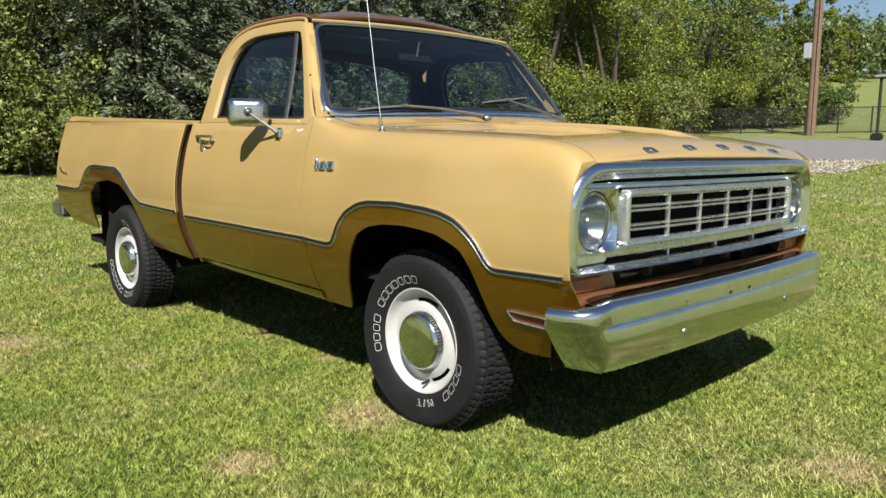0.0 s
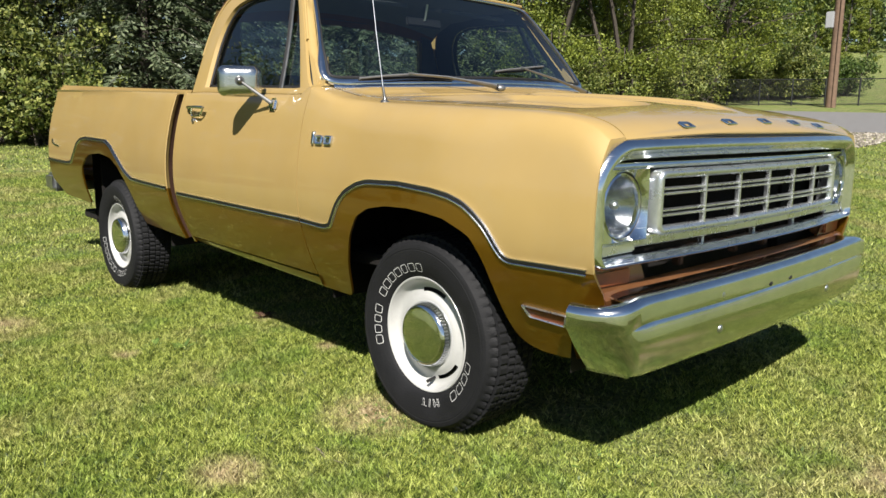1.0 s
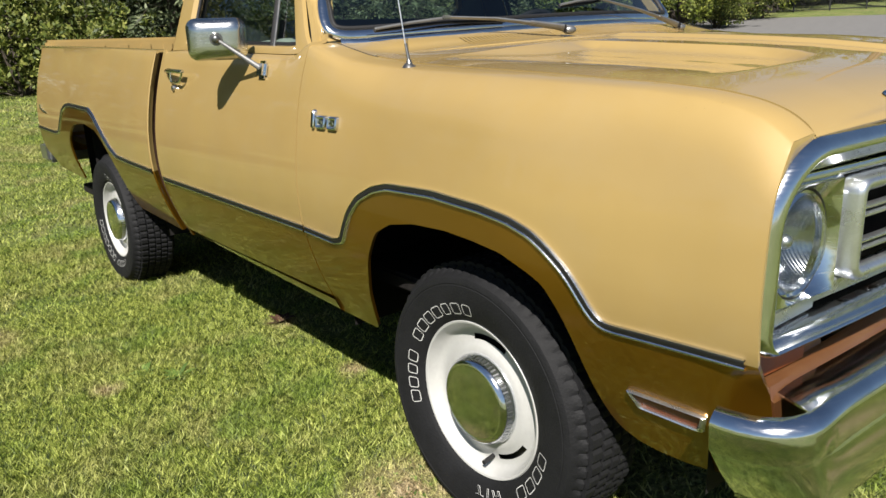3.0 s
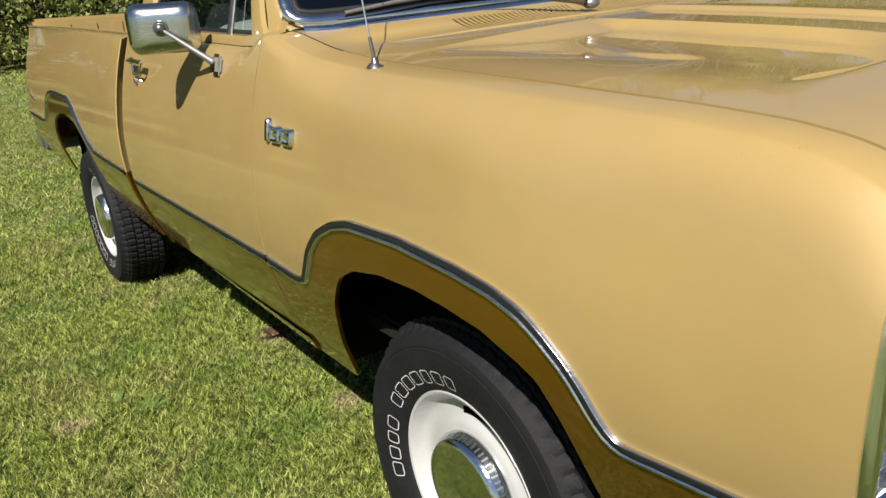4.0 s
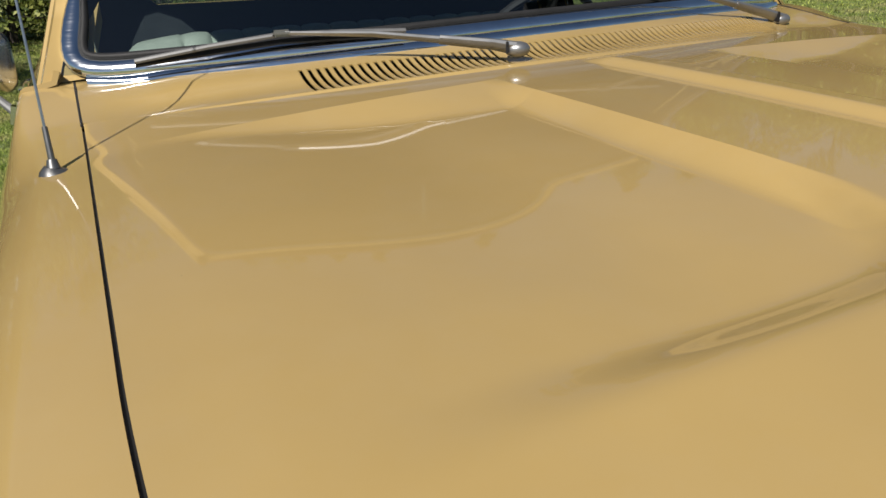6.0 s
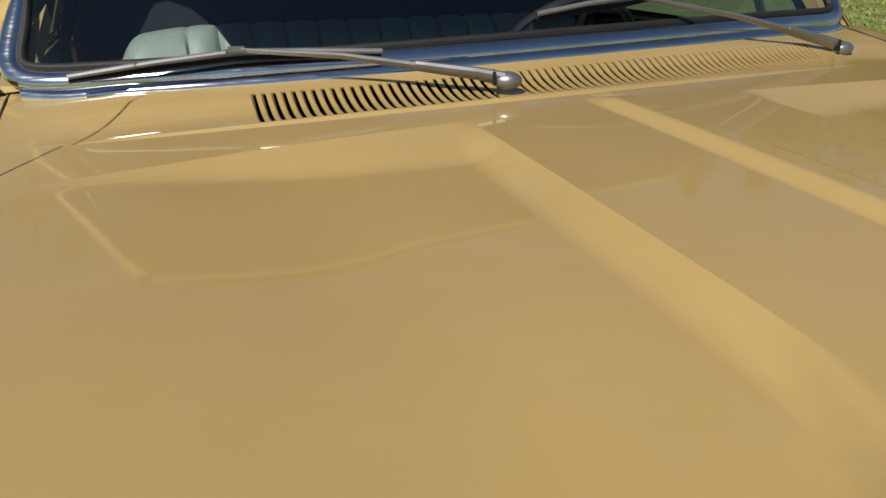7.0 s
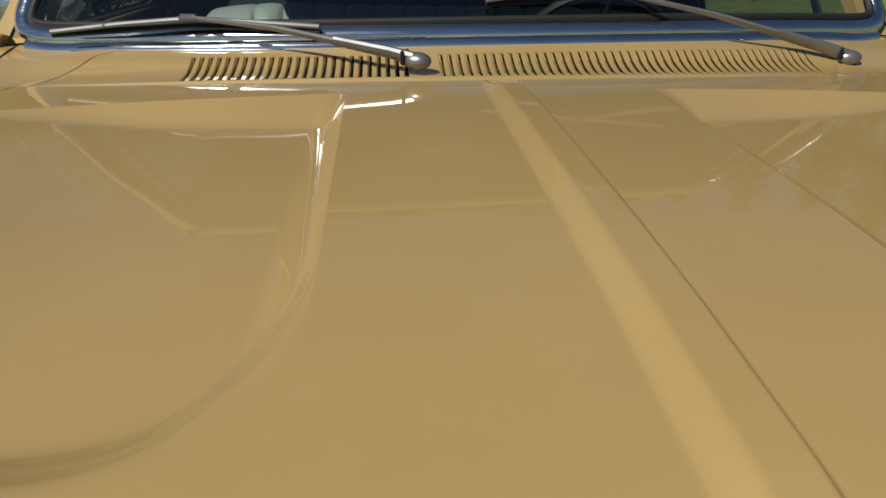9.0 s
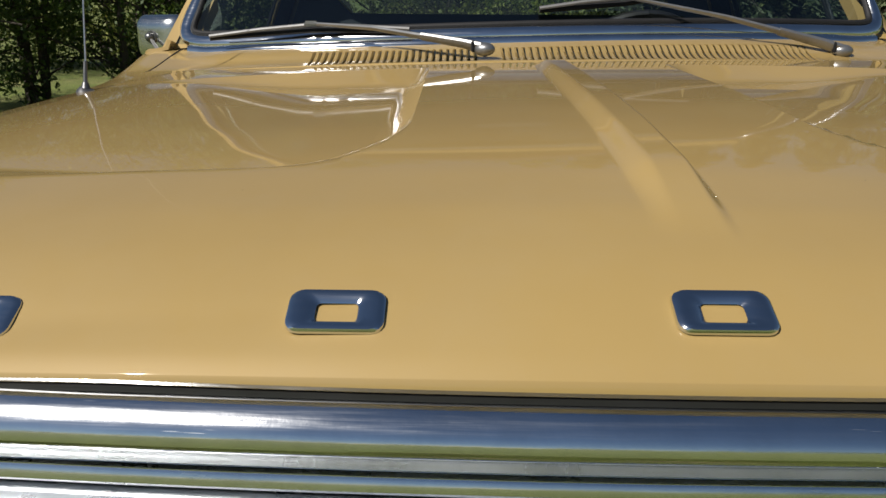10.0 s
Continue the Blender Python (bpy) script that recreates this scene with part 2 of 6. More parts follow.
WOODPOLE = simple("weathered_pole_wood", (0.124, 0.0775, 0.0496), 0.85, vary=0.35, bumps=0.6, scale=7)
FENCE = simple("black_fence_metal", (0.0093, 0.00992, 0.00992), 0.5)
GREYBOX = simple("grey_metal_box", (0.2604, 0.2666, 0.2728), 0.5)
ASPHALT = simple("worn_asphalt", (0.1178, 0.1147, 0.1116), 0.9, vary=0.2, bumps=0.5, scale=6)
GRAVEL = simple("pale_gravel", (0.135, 0.112, 0.085), 0.95, vary=0.45, bumps=0.9, scale=14)
STONE = leaf_mat("gravel_stone", (0.05, 0.042, 0.034), (0.15, 0.13, 0.105), (0.34, 0.31, 0.27), 0.0, 0.9)
BARK = simple("grey_brown_bark", (0.0465, 0.0372, 0.0279), 0.95, vary=0.4, bumps=0.9, scale=12)
LEAF_A = leaf_mat("hedge_leaf", (0.0341, 0.0589, 0.00806), (0.1178, 0.1488, 0.0248), (0.2976, 0.31, 0.0868))
LEAF_B = leaf_mat("spring_leaf", (0.062, 0.0899, 0.00868), (0.1364, 0.1736, 0.0186), (0.248, 0.279, 0.0434))
LEAF_C = leaf_mat("maple_leaf", (0.0248, 0.0527, 0.00744), (0.0558, 0.0961, 0.01364), (0.1054, 0.155, 0.031))
NEEDLE = leaf_mat("spruce_needle", (0.022, 0.036, 0.015), (0.062, 0.085, 0.040), (0.150, 0.178, 0.100), 0.15, 0.6)
CLOVER = leaf_mat("clover_leaf", (0.04, 0.08, 0.015), (0.10, 0.16, 0.03), (0.20, 0.27, 0.07), 0.2, 0.55)
FAR = leaf_mat("far_leaf", (0.0434, 0.0713, 0.0186), (0.0992, 0.1364, 0.0341), (0.1674, 0.2046, 0.0682))


# ---- mesh helpers ----
def mesh_of(name, verts, faces, mats, idx=None, smooth=35):
    me = bpy.data.meshes.new(name)
    me.from_pydata([tuple(v) for v in verts], [], faces)
    for m in mats if isinstance(mats, (list, tuple)) else [mats]:
        me.materials.append(m)
    if idx is not None:
        me.polygons.foreach_set("material_index", idx)
    if smooth:
        me.polygons.foreach_set("use_smooth", [True] * len(me.polygons))
        me.set_sharp_from_angle(angle=radians(smooth))
    me.update()
    return me


def part(name, me, parent, label=""):
    ob = new(name, me)
    ob.parent = parent
    if label:
        ob["label"] = label
    return ob


def bm_mesh(name, bm, mats, smooth=35):
    me = bpy.data.meshes.new(name)
    bm.normal_update()
    bm.to_mesh(me)
    bm.free()
    for m in mats if isinstance(mats, (list, tuple)) else [mats]:
        me.materials.append(m)
    if smooth:
        me.polygons.foreach_set("use_smooth", [True] * len(me.polygons))
        me.set_sharp_from_angle(angle=radians(smooth))
    return me


def add_box(bm, c, size, bevel=0.0, m=None):
    """A bevelled box into bm: centre, full sizes, an extra turn."""
    t = Matrix.Translation(c) @ (m or Matrix()) @ Matrix.Diagonal((*size, 1))
    r = bmesh.ops.create_cube(bm, size=1, matrix=t)
    if bevel:
        es = list({e for v in r["verts"] for e in v.link_edges})
        bmesh.ops.bevel(bm, geom=es, offset=bevel, segments=2, affect="EDGES", clamp_overlap=True)


def box(name, c, size, mat, parent, bevel=0.004, label="", m=None):
    bm = bmesh.new()
    add_box(bm, c, size, bevel, m)
    return part(name, bm_mesh(name, bm, mat), parent, label)


def tube(name, pts, r, mat, parent=None, seg=8, label="", r2=None, flat=1.0, cap=True):
    """A round bar along points, tapering from r to r2."""
    me = mesh_of(name, *tube_geo([Vector(p) for p in pts], r, r if r2 is None else r2, seg, flat, cap), mat)
    return part(name, me, parent, label) if parent is not None else me


def tube_geo(pts, r, r2, seg, flat=1.0, cap=True):
    vs, fs = [], []
    n = len(pts)
    side = None
    for i, p in enumerate(pts):
        d = (pts[min(i + 1, n - 1)] - pts[max(i - 1, 0)]).normalized()
        if side is None:
            side = d.orthogonal().normalized()
        side = (side - d * side.dot(d)).normalized()
        up = d.cross(side)
        rr = r + (r2 - r) * i / max(1, n - 1)
        for k in range(seg):
            a = 2 * math.pi * k / seg
            vs.append(p + side * (rr * math.cos(a)) + up * (rr * flat * math.sin(a)))
    for i in range(n - 1):
        for k in range(seg):
            a, b = i * seg + k, i * seg + (k + 1) % seg
            fs.append((a, b, b + seg, a + seg))
    if cap:
        fs.append(tuple(range(seg))[::-1])
        fs.append(tuple((n - 1) * seg + k for k in range(seg)))
    return vs, fs


def grid(cols, flip=False, closed=False):
    """Quads over columns of points of equal length."""
    h = len(cols[0])
    vs = [p for c in cols for p in c]
    fs = []
    m = len(cols)
    for i in range(m if closed else m - 1):
        for j in range(h - 1):
            a, b = i * h + j, ((i + 1) % m) * h + j
            f = (a, b, b + 1, a + 1)
            fs.append(f[::-1] if flip else f)
    return vs, fs


def thick(ob, t, offset=-1.0):
    """Give a sheet its inner face and rim, t metres deep, as one closed mesh."""
    old = ob.data
    n = len(old.vertices)
    outer = [v.co.copy() for v in old.vertices]
    inner = [v.co - v.normal * t for v in old.vertices]
    faces = [tuple(p.vertices) for p in old.polygons]
    idx = [p.material_index for p in old.polygons]
    owner = {}
    for f, m in zip(faces, idx):
        for a, b in zip(f, f[1:] + f[:1]):
            owner[(a, b)] = m
    rim, rim_idx = [], []
    for (a, b), m in owner.items():
        if (b, a) not in owner:
            rim.append((b, a, a + n, b + n))
            rim_idx.append(m)
    full = faces + [tuple(i + n for i in reversed(f)) for f in faces] + rim
    ob.data = mesh_of(old.name, outer + inner, full, list(old.materials), idx + idx + rim_idx, 42)
    bpy.data.meshes.remove(old)
    return ob


def lathe(profile, seg, axis_y=True):
    """Turn (radius, offset) points about the y axis."""
    cols = []
    for k in range(seg):
        a = 2 * math.pi * k / seg
        cols.append([(r * math.sin(a), o, r * math.cos(a)) for r, o in profile])
    return grid(cols, closed=True)


def sm(a, b, v):
    t = np.clip((v - a) / (b - a), 0, 1)
    return t * t * (3 - 2 * t)


class Curve:
    """A table of x and value, evened out over a width w."""

    def __init__(self, pts, w=0.03):
        self.x = np.linspace(pts[0][0], pts[-1][0], 1200)
        y = np.interp(self.x, [p[0] for p in pts], [p[1] for p in pts])
        k = max(1, int(w / (self.x[1] - self.x[0])))
        pad = np.pad(y, k, mode="edge")
        ker = np.ones(2 * k + 1) / (2 * k + 1)
        self.y = np.convolve(pad, ker, "valid")

    def __call__(self, v):
        return float(np.interp(v, self.x, self.y))


def rounded_rect(y0, y1, z0, z1, r, n=6):
    """Points (y, z) round a rectangle, with their outward normals; r: radius or four (from the low left corner on)."""
    rs = [r] * 4 if not isinstance(r, (tuple, list)) else r
    out = []
    for (cy, cz, a0), rr in zip(((y0, z0, 180), (y1, z0, 270), (y1, z1, 0), (y0, z1, 90)), rs):
        oy, oz = cy + (rr if cy == y0 else -rr), cz + (rr if cz == z0 else -rr)
        for i in range(n + 1):
            a = radians(a0 + 90 * i / n)
            out.append((oy + rr * math.cos(a), oz + rr * math.sin(a), math.cos(a), math.sin(a)))
    # long sides in between
    full = []
    for i, p in enumerate(out):
        q = out[(i + 1) % len(out)]
        full.append(p)
        d = math.hypot(q[0] - p[0], q[1] - p[1])
        k = int(d / 0.12)
        for j in range(1, k + 1):
            f = j / (k + 1)
            full.append(tuple(p[m] + (q[m] - p[m]) * f for m in range(2)) + (p[2], p[3]))
    return full


def frame_ring(path, profile, bow=lambda y: 0.0):
    """A profile of (outward, x) points swept round a path of (y, z, ny, nz)."""
    cols = [[(x + bow(y), y + d * ny, z + d * nz) for d, x in profile] for y, z, ny, nz in path]
    return grid(cols, closed=True)


# ---- ground and distance ----
def soft(v, w=2.0):
    return np.where(v > 12 * w, v, w * np.log1p(np.exp(np.clip(v / w, -40, 12))))


def ground_z(x, y):
    """Flat under the truck, rising gently behind it and across the road."""
    x, y = np.asarray(x, float), np.asarray(y, float)
    z = 0.045 * soft(-x - 6.5) + 0.068 * soft(y - 4.5) + 0.05 * soft(y - 36, 3.0)
    return np.minimum(z, 14.0)


def build_ground():
    radii = np.concatenate([np.arange(0.5, 44, 0.6), np.geomspace(45, 2500, 34)])
    seg = 168
    a = np.linspace(0, 2 * np.pi, seg, endpoint=False)
    cx, cy = -0.5, -0.5
    xs = cx + radii[:, None] * np.cos(a)
    ys = cy + radii[:, None] * np.sin(a)
    zs = ground_z(xs, ys)
    vs = [(cx, cy, 0.0)] + [tuple(v) for v in np.stack([xs, ys, zs], -1).reshape(-1, 3)]
    fs = [(0, 1 + k, 1 + (k + 1) % seg) for k in range(seg)]
    for i in range(len(radii) - 1):
        for k in range(seg):
            p, q = 1 + i * seg + k, 1 + i * seg + (k + 1) % seg
            fs.append((p, p + seg, q + seg, q))
    tagged(new("ground", mesh_of("ground", vs, fs, LAWN, smooth=60)), "sunlit lawn rising gently behind the truck", "ground", kind="structure")


build_ground()


def draped(name, outline_a, outline_b, n, m, mat, lift, label, category):
    """A sheet between two lines of plan points, laid on the ground."""
    cols = []
    ua = np.linspace(0, 1, n)
    def along(line):
        line = np.array(line, float)
        s = np.linspace(0, 1, len(line))
        return np.stack([np.interp(ua, s, line[:, 0]), np.interp(ua, s, line[:, 1])], -1)
    A, B = along(outline_a), along(outline_b)
    for i in range(n):
        col = []
        for j in range(m):
            p = A[i] + (B[i] - A[i]) * j / (m - 1)
            col.append((p[0], p[1], float(ground_z(p[0], p[1])) + (lift if 0 < j < m - 1 else lift * 0.2)))
        cols.append(col)
    vs, fs = grid(cols)
    return tagged(new(name, mesh_of(name, vs, fs, mat, smooth=60)), label, category, kind="structure")


draped("road", [(-16, 16.2), (-9, 17.2), (-4, 17.6), (6, 17.5), (30, 16.5)], [(-18, 22.5), (-10, 25.3), (-5, 26.2), (6, 26.5), (30, 26)], 60, 16, ASPHALT, 0.02, "worn grey asphalt road beyond the lawn", "road")
draped("gravel_patch", [(-4.9, 14.8), (-4.4, 13.6), (-3.9, 13.5), (-3.5, 14.4)], [(-5.4, 17.2), (-4.7, 17.4), (-4.0, 17.4), (-3.3, 17.3)], 24, 12, GRAVEL, 0.012, "strip of pale gravel beside the road", "gravel")


def gravel_stones():
    """Loose stones on the gravel strip: squashed, turned octahedra."""
    g = np.random.default_rng(11)
    n = 2600
    x, y = g.uniform(-5.3, -3.3, n), g.uniform(13.7, 17.3, n)
    r = g.uniform(.02, .055, n)
    base = np.array([(1, 0, 0), (0, 1, 0), (-1, 0, 0), (0, -1, 0), (0, 0, .6), (0, 0, -.6)])
    spin = g.uniform(0, 6.28, n)
    rot = np.stack([np.stack([np.cos(spin), -np.sin(spin), 0 * spin], -1), np.stack([np.sin(spin), np.cos(spin), 0 * spin], -1), np.stack([0 * spin, 0 * spin, 1 + 0 * spin], -1)], 1)
    v = np.einsum("nij,vj->nvi", rot, base) * r[:, None, None] * g.uniform(.6, 1.3, (n, 6, 1)) + np.stack([x, y, ground_z(x, y) + .012], -1)[:, None]
    faces = np.array([(0, 1, 4), (1, 2, 4), (2, 3, 4), (3, 0, 4), (1, 0, 5), (2, 1, 5), (3, 2, 5), (0, 3, 5)])
    f = (faces[None] + 6 * np.arange(n)[:, None, None]).reshape(-1, 3)
    tagged(new("gravel_stones", mesh_of("gravel_stones", v.reshape(-1, 3), f.tolist(), STONE, smooth=0)), "loose grey and brown stones on the gravel strip", "gravel", kind="stuff")


gravel_stones()


# ---- the truck ----
truck = tagged(new("pickup_truck"), "gold and brown vintage pickup truck parked on a lawn", "pickup truck")

TRIM = Curve([(-4.16, .795), (-3.70, .785), (-3.60, .795), (-3.53, .86), (-3.47, .925), (-3.40, .955), (-3.30, .964), (-2.92, .955), (-2.82, .92), (-2.70, .850), (-2.60, .788), (-2.50, .748), (-2.30, .738), (-1.98, .728),
              (-1.90, .712), (-.69, .698), (-.51, .689), (-.462, .70), (-.405, .787), (-.355, .835), (-.285, .868), (-.22, .883), (-.05, .888), (.12, .878), (.20, .867), (.26, .848), (.30, .824), (.345, .788), (.373, .753), (.398, .714), (.418, .693), (.44, .689), (.75, .689)], 0.016)
LOW = Curve([(-4.16, .66), (-4.09, .625), (-4.03, .590), (-3.96, .538), (-3.46, .516), (-3.435, .53), (-3.41, .70), (-3.385, .77), (-3.32, .825), (-3.23, .860), (-3.02, .875), (-2.83, .853), (-2.72, .806), (-2.62, .735), (-2.565, .66), (-2.545, .56), (-2.525, .478),
             (-1.98, .447), (-1.89, .445), (-.49, .400), (-.475, .405), (-.42, .535), (-.35, .672), (-.29, .753), (-.22, .788), (-.12, .806), (.0, .810), (.09, .804), (.176, .793), (.25, .765), (.29, .744), (.325, .692), (.345, .640), (.360, .575), (.375, .505), (.390, .457), (.41, .427), (.44, .406), (.48, .396), (.55, .392), (.62, .402), (.75, .420)], 0.010)
WIDE = Curve([(.38, .905), (.40, .915), (.46, .945), (.55, .985), (.65, 1.018), (.72, 1.033), (.80, 1.038), (.90, 1.034), (1.0, 1.018), (1.08, 1.0), (1.15, .98), (1.2, .962), (1.25, .945), (1.32, .93)], 0.03)
FTOP = Curve([(-.76, 1.238), (-.68, 1.231), (-.60, 1.214), (-.52, 1.197), (-.45, 1.187), (-.29, 1.171), (.17, 1.150), (.43, 1.136), (.55, 1.125), (.62, 1.112), (.67, 1.095), (.705, 1.072), (.735, 1.042)], 0.02)
SEAM = 0.865


def seam_y(x):
    """Half width of the hood, a little less towards the nose."""
    return SEAM - .015 * float(sm(.30, .74, x))


def taper(x):
    """How much narrower the nose is."""
    return 0.056 * float(sm(0.12, 0.80, x))


def side_y(x, z):
    """Half width of the body; under the trim the fender's front corner rounds in behind the bumper."""
    wrap = .034 * max(0.0, (x - .575) / .141) ** 2.2 * (1 - float(sm(.625, .683, z)))
    roll = .003 * max(0.0, (x - .64) / .076) ** 2
    return WIDE(z) - taper(x) - wrap - roll


def body_panel(name, s, x_rear, x_front, top, rows_low, rows_up, cols, label, extra=None, low=None):
    """A side panel from its lower edge over the trim line to its top; two paints. x_rear and x_front are functions of z."""
    us = np.linspace(0, 1, cols)
    out, idx = [], []
    for u in us:
        def xat(z):
            return x_rear(z) + (x_front(z) - x_rear(z)) * u
        xm = xat(0.7)
        zl, zt, zh = (low or LOW)(xat(0.5)), TRIM(xm), top(xat(1.15))
        zl = min(zl, zt - 0.02)
        zs = list(np.linspace(zl, zt, rows_low + 1)) + list(np.linspace(zt, zh, rows_up + 1))[1:]
        col = []
        for z in zs:
            x = xat(z)
            col.append((x, s * side_y(x, z), z))
        if extra:
            col += [(px, s * py, pz) for px, py, pz in extra(xat(zh), zh)]
        out.append(col)
    h = len(out[0])
    vs, fs = grid(out, flip=(s > 0))
    for i in range(cols - 1):
        idx += [1 if j < rows_low else 0 for j in range(h - 1)]
    ob = part(name, mesh_of(name, vs, fs, [GOLD, BROWN], idx, 40), truck, label)
    thick(ob, 0.010)
    return ob


def trim_strip(s, x0, x1, parent):
    """Black rubber strip between two bright ridges, along the paint line."""
    xs = np.arange(x0, x1 + 1e-6, 0.012)
    pts = []
    for x in xs:
        z = TRIM(x)
        d = (TRIM(x + .006) - TRIM(x - .006)) / .012
        t = Vector((1, 0, d)).normalized()
        pts.append((x, z, t))
    def sweep(offs):
        cols = []
        for x, z, t in pts:
            nx, nz = -t.z, t.x
            cols.append([(x + nx * o, s * (side_y(x, z + nz * o) + out), z + nz * o) for o, out in offs])
        return grid(cols, flip=(s < 0))
    me = mesh_of("trim_molding", *sweep([(-.0030, -.004), (-.0030, .0042), (-.0008, .0058), (.0062, .0058), (.0082, .0042), (.0082, -.004)]), BLACK)
    ob = part("trim_molding", me, parent, "black rubber trim strip with bright edges")
    me = mesh_of("trim_edge", *sweep([(-.0118, -.003), (-.0112, .0045), (-.0088, .0080), (-.0058, .0080), (-.0036, .0060), (-.0030, .0)]), TRIMCHROME)
    part("trim_edge", me, parent)
    me = mesh_of("trim_edge", *sweep([(.0080, .0), (.0085, .0062), (.0098, .0070), (.0110, .0050), (.0114, -.003)]), TRIMCHROME)
    part("trim_edge", me, parent)


def far_lift(x, y):
    """The body stands a little higher on its far side towards the cab."""
    return .036 * float(sm(.65, 0.0, x)) * (y > 0)


# the fender's top is nearly flat out to a soft crease, then rolls over to the side
CREASE = 0.921
ROUND = [(.93, .84), (.84, .66), (.71, .48), (.54, .31), (.34, .17), (.14, .055), (0, 0), (0, 0)]


def fender_shoulder(x, z0, s=-1):
    zt = FTOP(x) + far_lift(x, s)
    w0 = side_y(x, z0)
    w1 = seam_y(x) + 0.001
    # towards the door the round shoulder turns into the squarer top of the cab side
    b = float(sm(-.30, -.70, x))
    zk = min(zt - .006, FTOP(-.29) + far_lift(x, s) - .006 + .075 * (-.29 - x)) if x < -.29 else zt - .006
    zq = zt - .016
    square = [(side_y(x, z0 + (zq - z0) * k / 5), z0 + (zq - z0) * k / 5, 0) for k in range(1, 6)] + [(.949, zt - .006, .004), (.922, zt - .001, .03), (w1, zt, .045)]
    out = []
    for k in range(1, 9):
        f, g = ROUND[k - 1]
        y, z = (CREASE + (w0 - CREASE) * f, z0 + (zk - z0) * (1 - g)) if k < 8 else (w1, zt)
        sy, sz, back = square[k - 1]
        # the corner rounds off towards the nose
        soft_nose = .45 * max(0.0, (x - .56) / .156) ** 3 * (.15, .45, .75, .85, .70, .38, .10, 0)[k - 1]
        y, z = y - .014 * soft_nose, z - .011 * soft_nose
        xb = x - back * b ** 3
        out.append((xb, y + (sy - y) * b, z + (sz - z) * b + FTOP(xb) - FTOP(x)))
    return out


def sill_drop(x):
    """The window sill falls a little towards the front of the door."""
    return (.007 + .027 * min(1.0, max(0.0, (x + 1.72) / .85))) * float(sm(-.70, -.80, x))


DOOR_F = Curve([(.4, -.685), (.7, -.682), (.95, -.688), (1.10, -.697), (1.19, -.695), (1.3, -.685)], 0.03)
for s in (-1, 1):
    fender = body_panel("front_fender", s, lambda z: DOOR_F(z) + 0.003, lambda z: 0.716, lambda x: FTOP(x) + far_lift(x, s) - 0.105, 8, 10, 130, "gold front fender with brown lower edge", lambda x, z: fender_shoulder(x, z, s))
    trim_strip(s, -.672, .704, fender)
    door = body_panel("door", s, lambda z: -1.872, lambda z: DOOR_F(z) - 0.003, lambda x: 1.222 - sill_drop(x), 6, 14, 50, "gold cab door with brown lower part", lambda x, z: [(x, .950, z + .009), (x, .942, z + .014), (x, .925, z + .015), (x, .900, z + .020), (x, .893, z + .038)], low=lambda x: 0.458 + .016 * (-.7 - x))
    trim_strip(s, -1.87, -.682, door)
    rocker = mesh_of("rocker_panel", *grid([[(x, s * (WIDE(.475) - .004), .452 + .016 * (-.7 - x)), (x, s * (WIDE(.44) - .002), LOW(x) + .012), (x, s * (WIDE(.43) - .012), LOW(x)), (x, s * .84, LOW(x) - .004)] for x in np.linspace(-1.885, -.67, 30)], flip=(s < 0)), BROWN)
    part("rocker_panel", rocker, truck)
    corner = body_panel("cab_corner", s, lambda z: -1.896, lambda z: -1.876, lambda x: 1.236, 6, 12, 4, "rear corner of the cab")
    rail = lambda x: 1.222 + 0.030 * (-x - 1.98)
    def rail_top(x, z):
        return [(x, .945, z + .008), (x, .935, z + .013), (x, .90, z + .014), (x, .862, z + .012), (x, .852, z + .004), (x, .850, z - .05), (x, .852, .965)]
    bed = body_panel("bed_side", s, lambda z: -4.13 - .05 * max(0, z - .9), lambda z: -2.004, rail, 8, 12, 150, "gold cargo bed side with brown lower edge", rail_top)
    trim_strip(s, -4.13, -2.004, bed)
    # folded front edge of the bed side
    zs = list(np.linspace(LOW(-2.01), TRIM(-2.01), 5)) + list(np.linspace(TRIM(-2.01), rail(-2.004), 12))[1:]
    cols = [[(-2.0025, s * (side_y(-2.004, z) - .002), z), (-2.000, s * (side_y(-2.004, z) - .005), z), (-2.002, s * (side_y(-2.004, z) - .009), z), (-2.024, s * (side_y(-2.004, z) - .03), z), (-2.044, s * .86, z)] for z in zs]
    vs, fs = grid(cols, flip=(s > 0))
    part("bed_front_edge", mesh_of("bed_front_edge", vs, fs, [GOLD, BROWN, RUST], [2 if k % 4 > 2 else 1 if k // 4 < 4 else 0 for k in range(len(fs))], 40), truck)
    # near-black sheets stand in for the shade in the cavities behind the arches
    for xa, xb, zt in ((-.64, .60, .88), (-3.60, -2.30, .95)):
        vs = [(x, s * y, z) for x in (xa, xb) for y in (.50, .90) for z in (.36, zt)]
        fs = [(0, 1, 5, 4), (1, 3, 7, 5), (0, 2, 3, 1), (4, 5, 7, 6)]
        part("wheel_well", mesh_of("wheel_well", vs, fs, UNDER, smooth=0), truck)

# bed inside, tailgate, cab back
floor_bed = box("bed_floor", (-3.05, 0, .70), (2.12, .98, .04), RUST, truck)
for s in (-1, 1):
    box("bed_floor_corner", (-2.145, s * .675, .70), (.30, .37, .04), RUST, floor_bed)
    box("bed_floor_corner", (-3.86, s * .675, .70), (.50, .37, .04), RUST, floor_bed)
    box("splash_guard", (-3.435, s * .73, .62), (.02, .34, .40), UNDER, truck, .004, "black splash guard behind the wheel")
front_wall = box("bed_front_wall", (-2.026, 0, .95), (.04, 1.74, .53), GOLD, truck, .01)
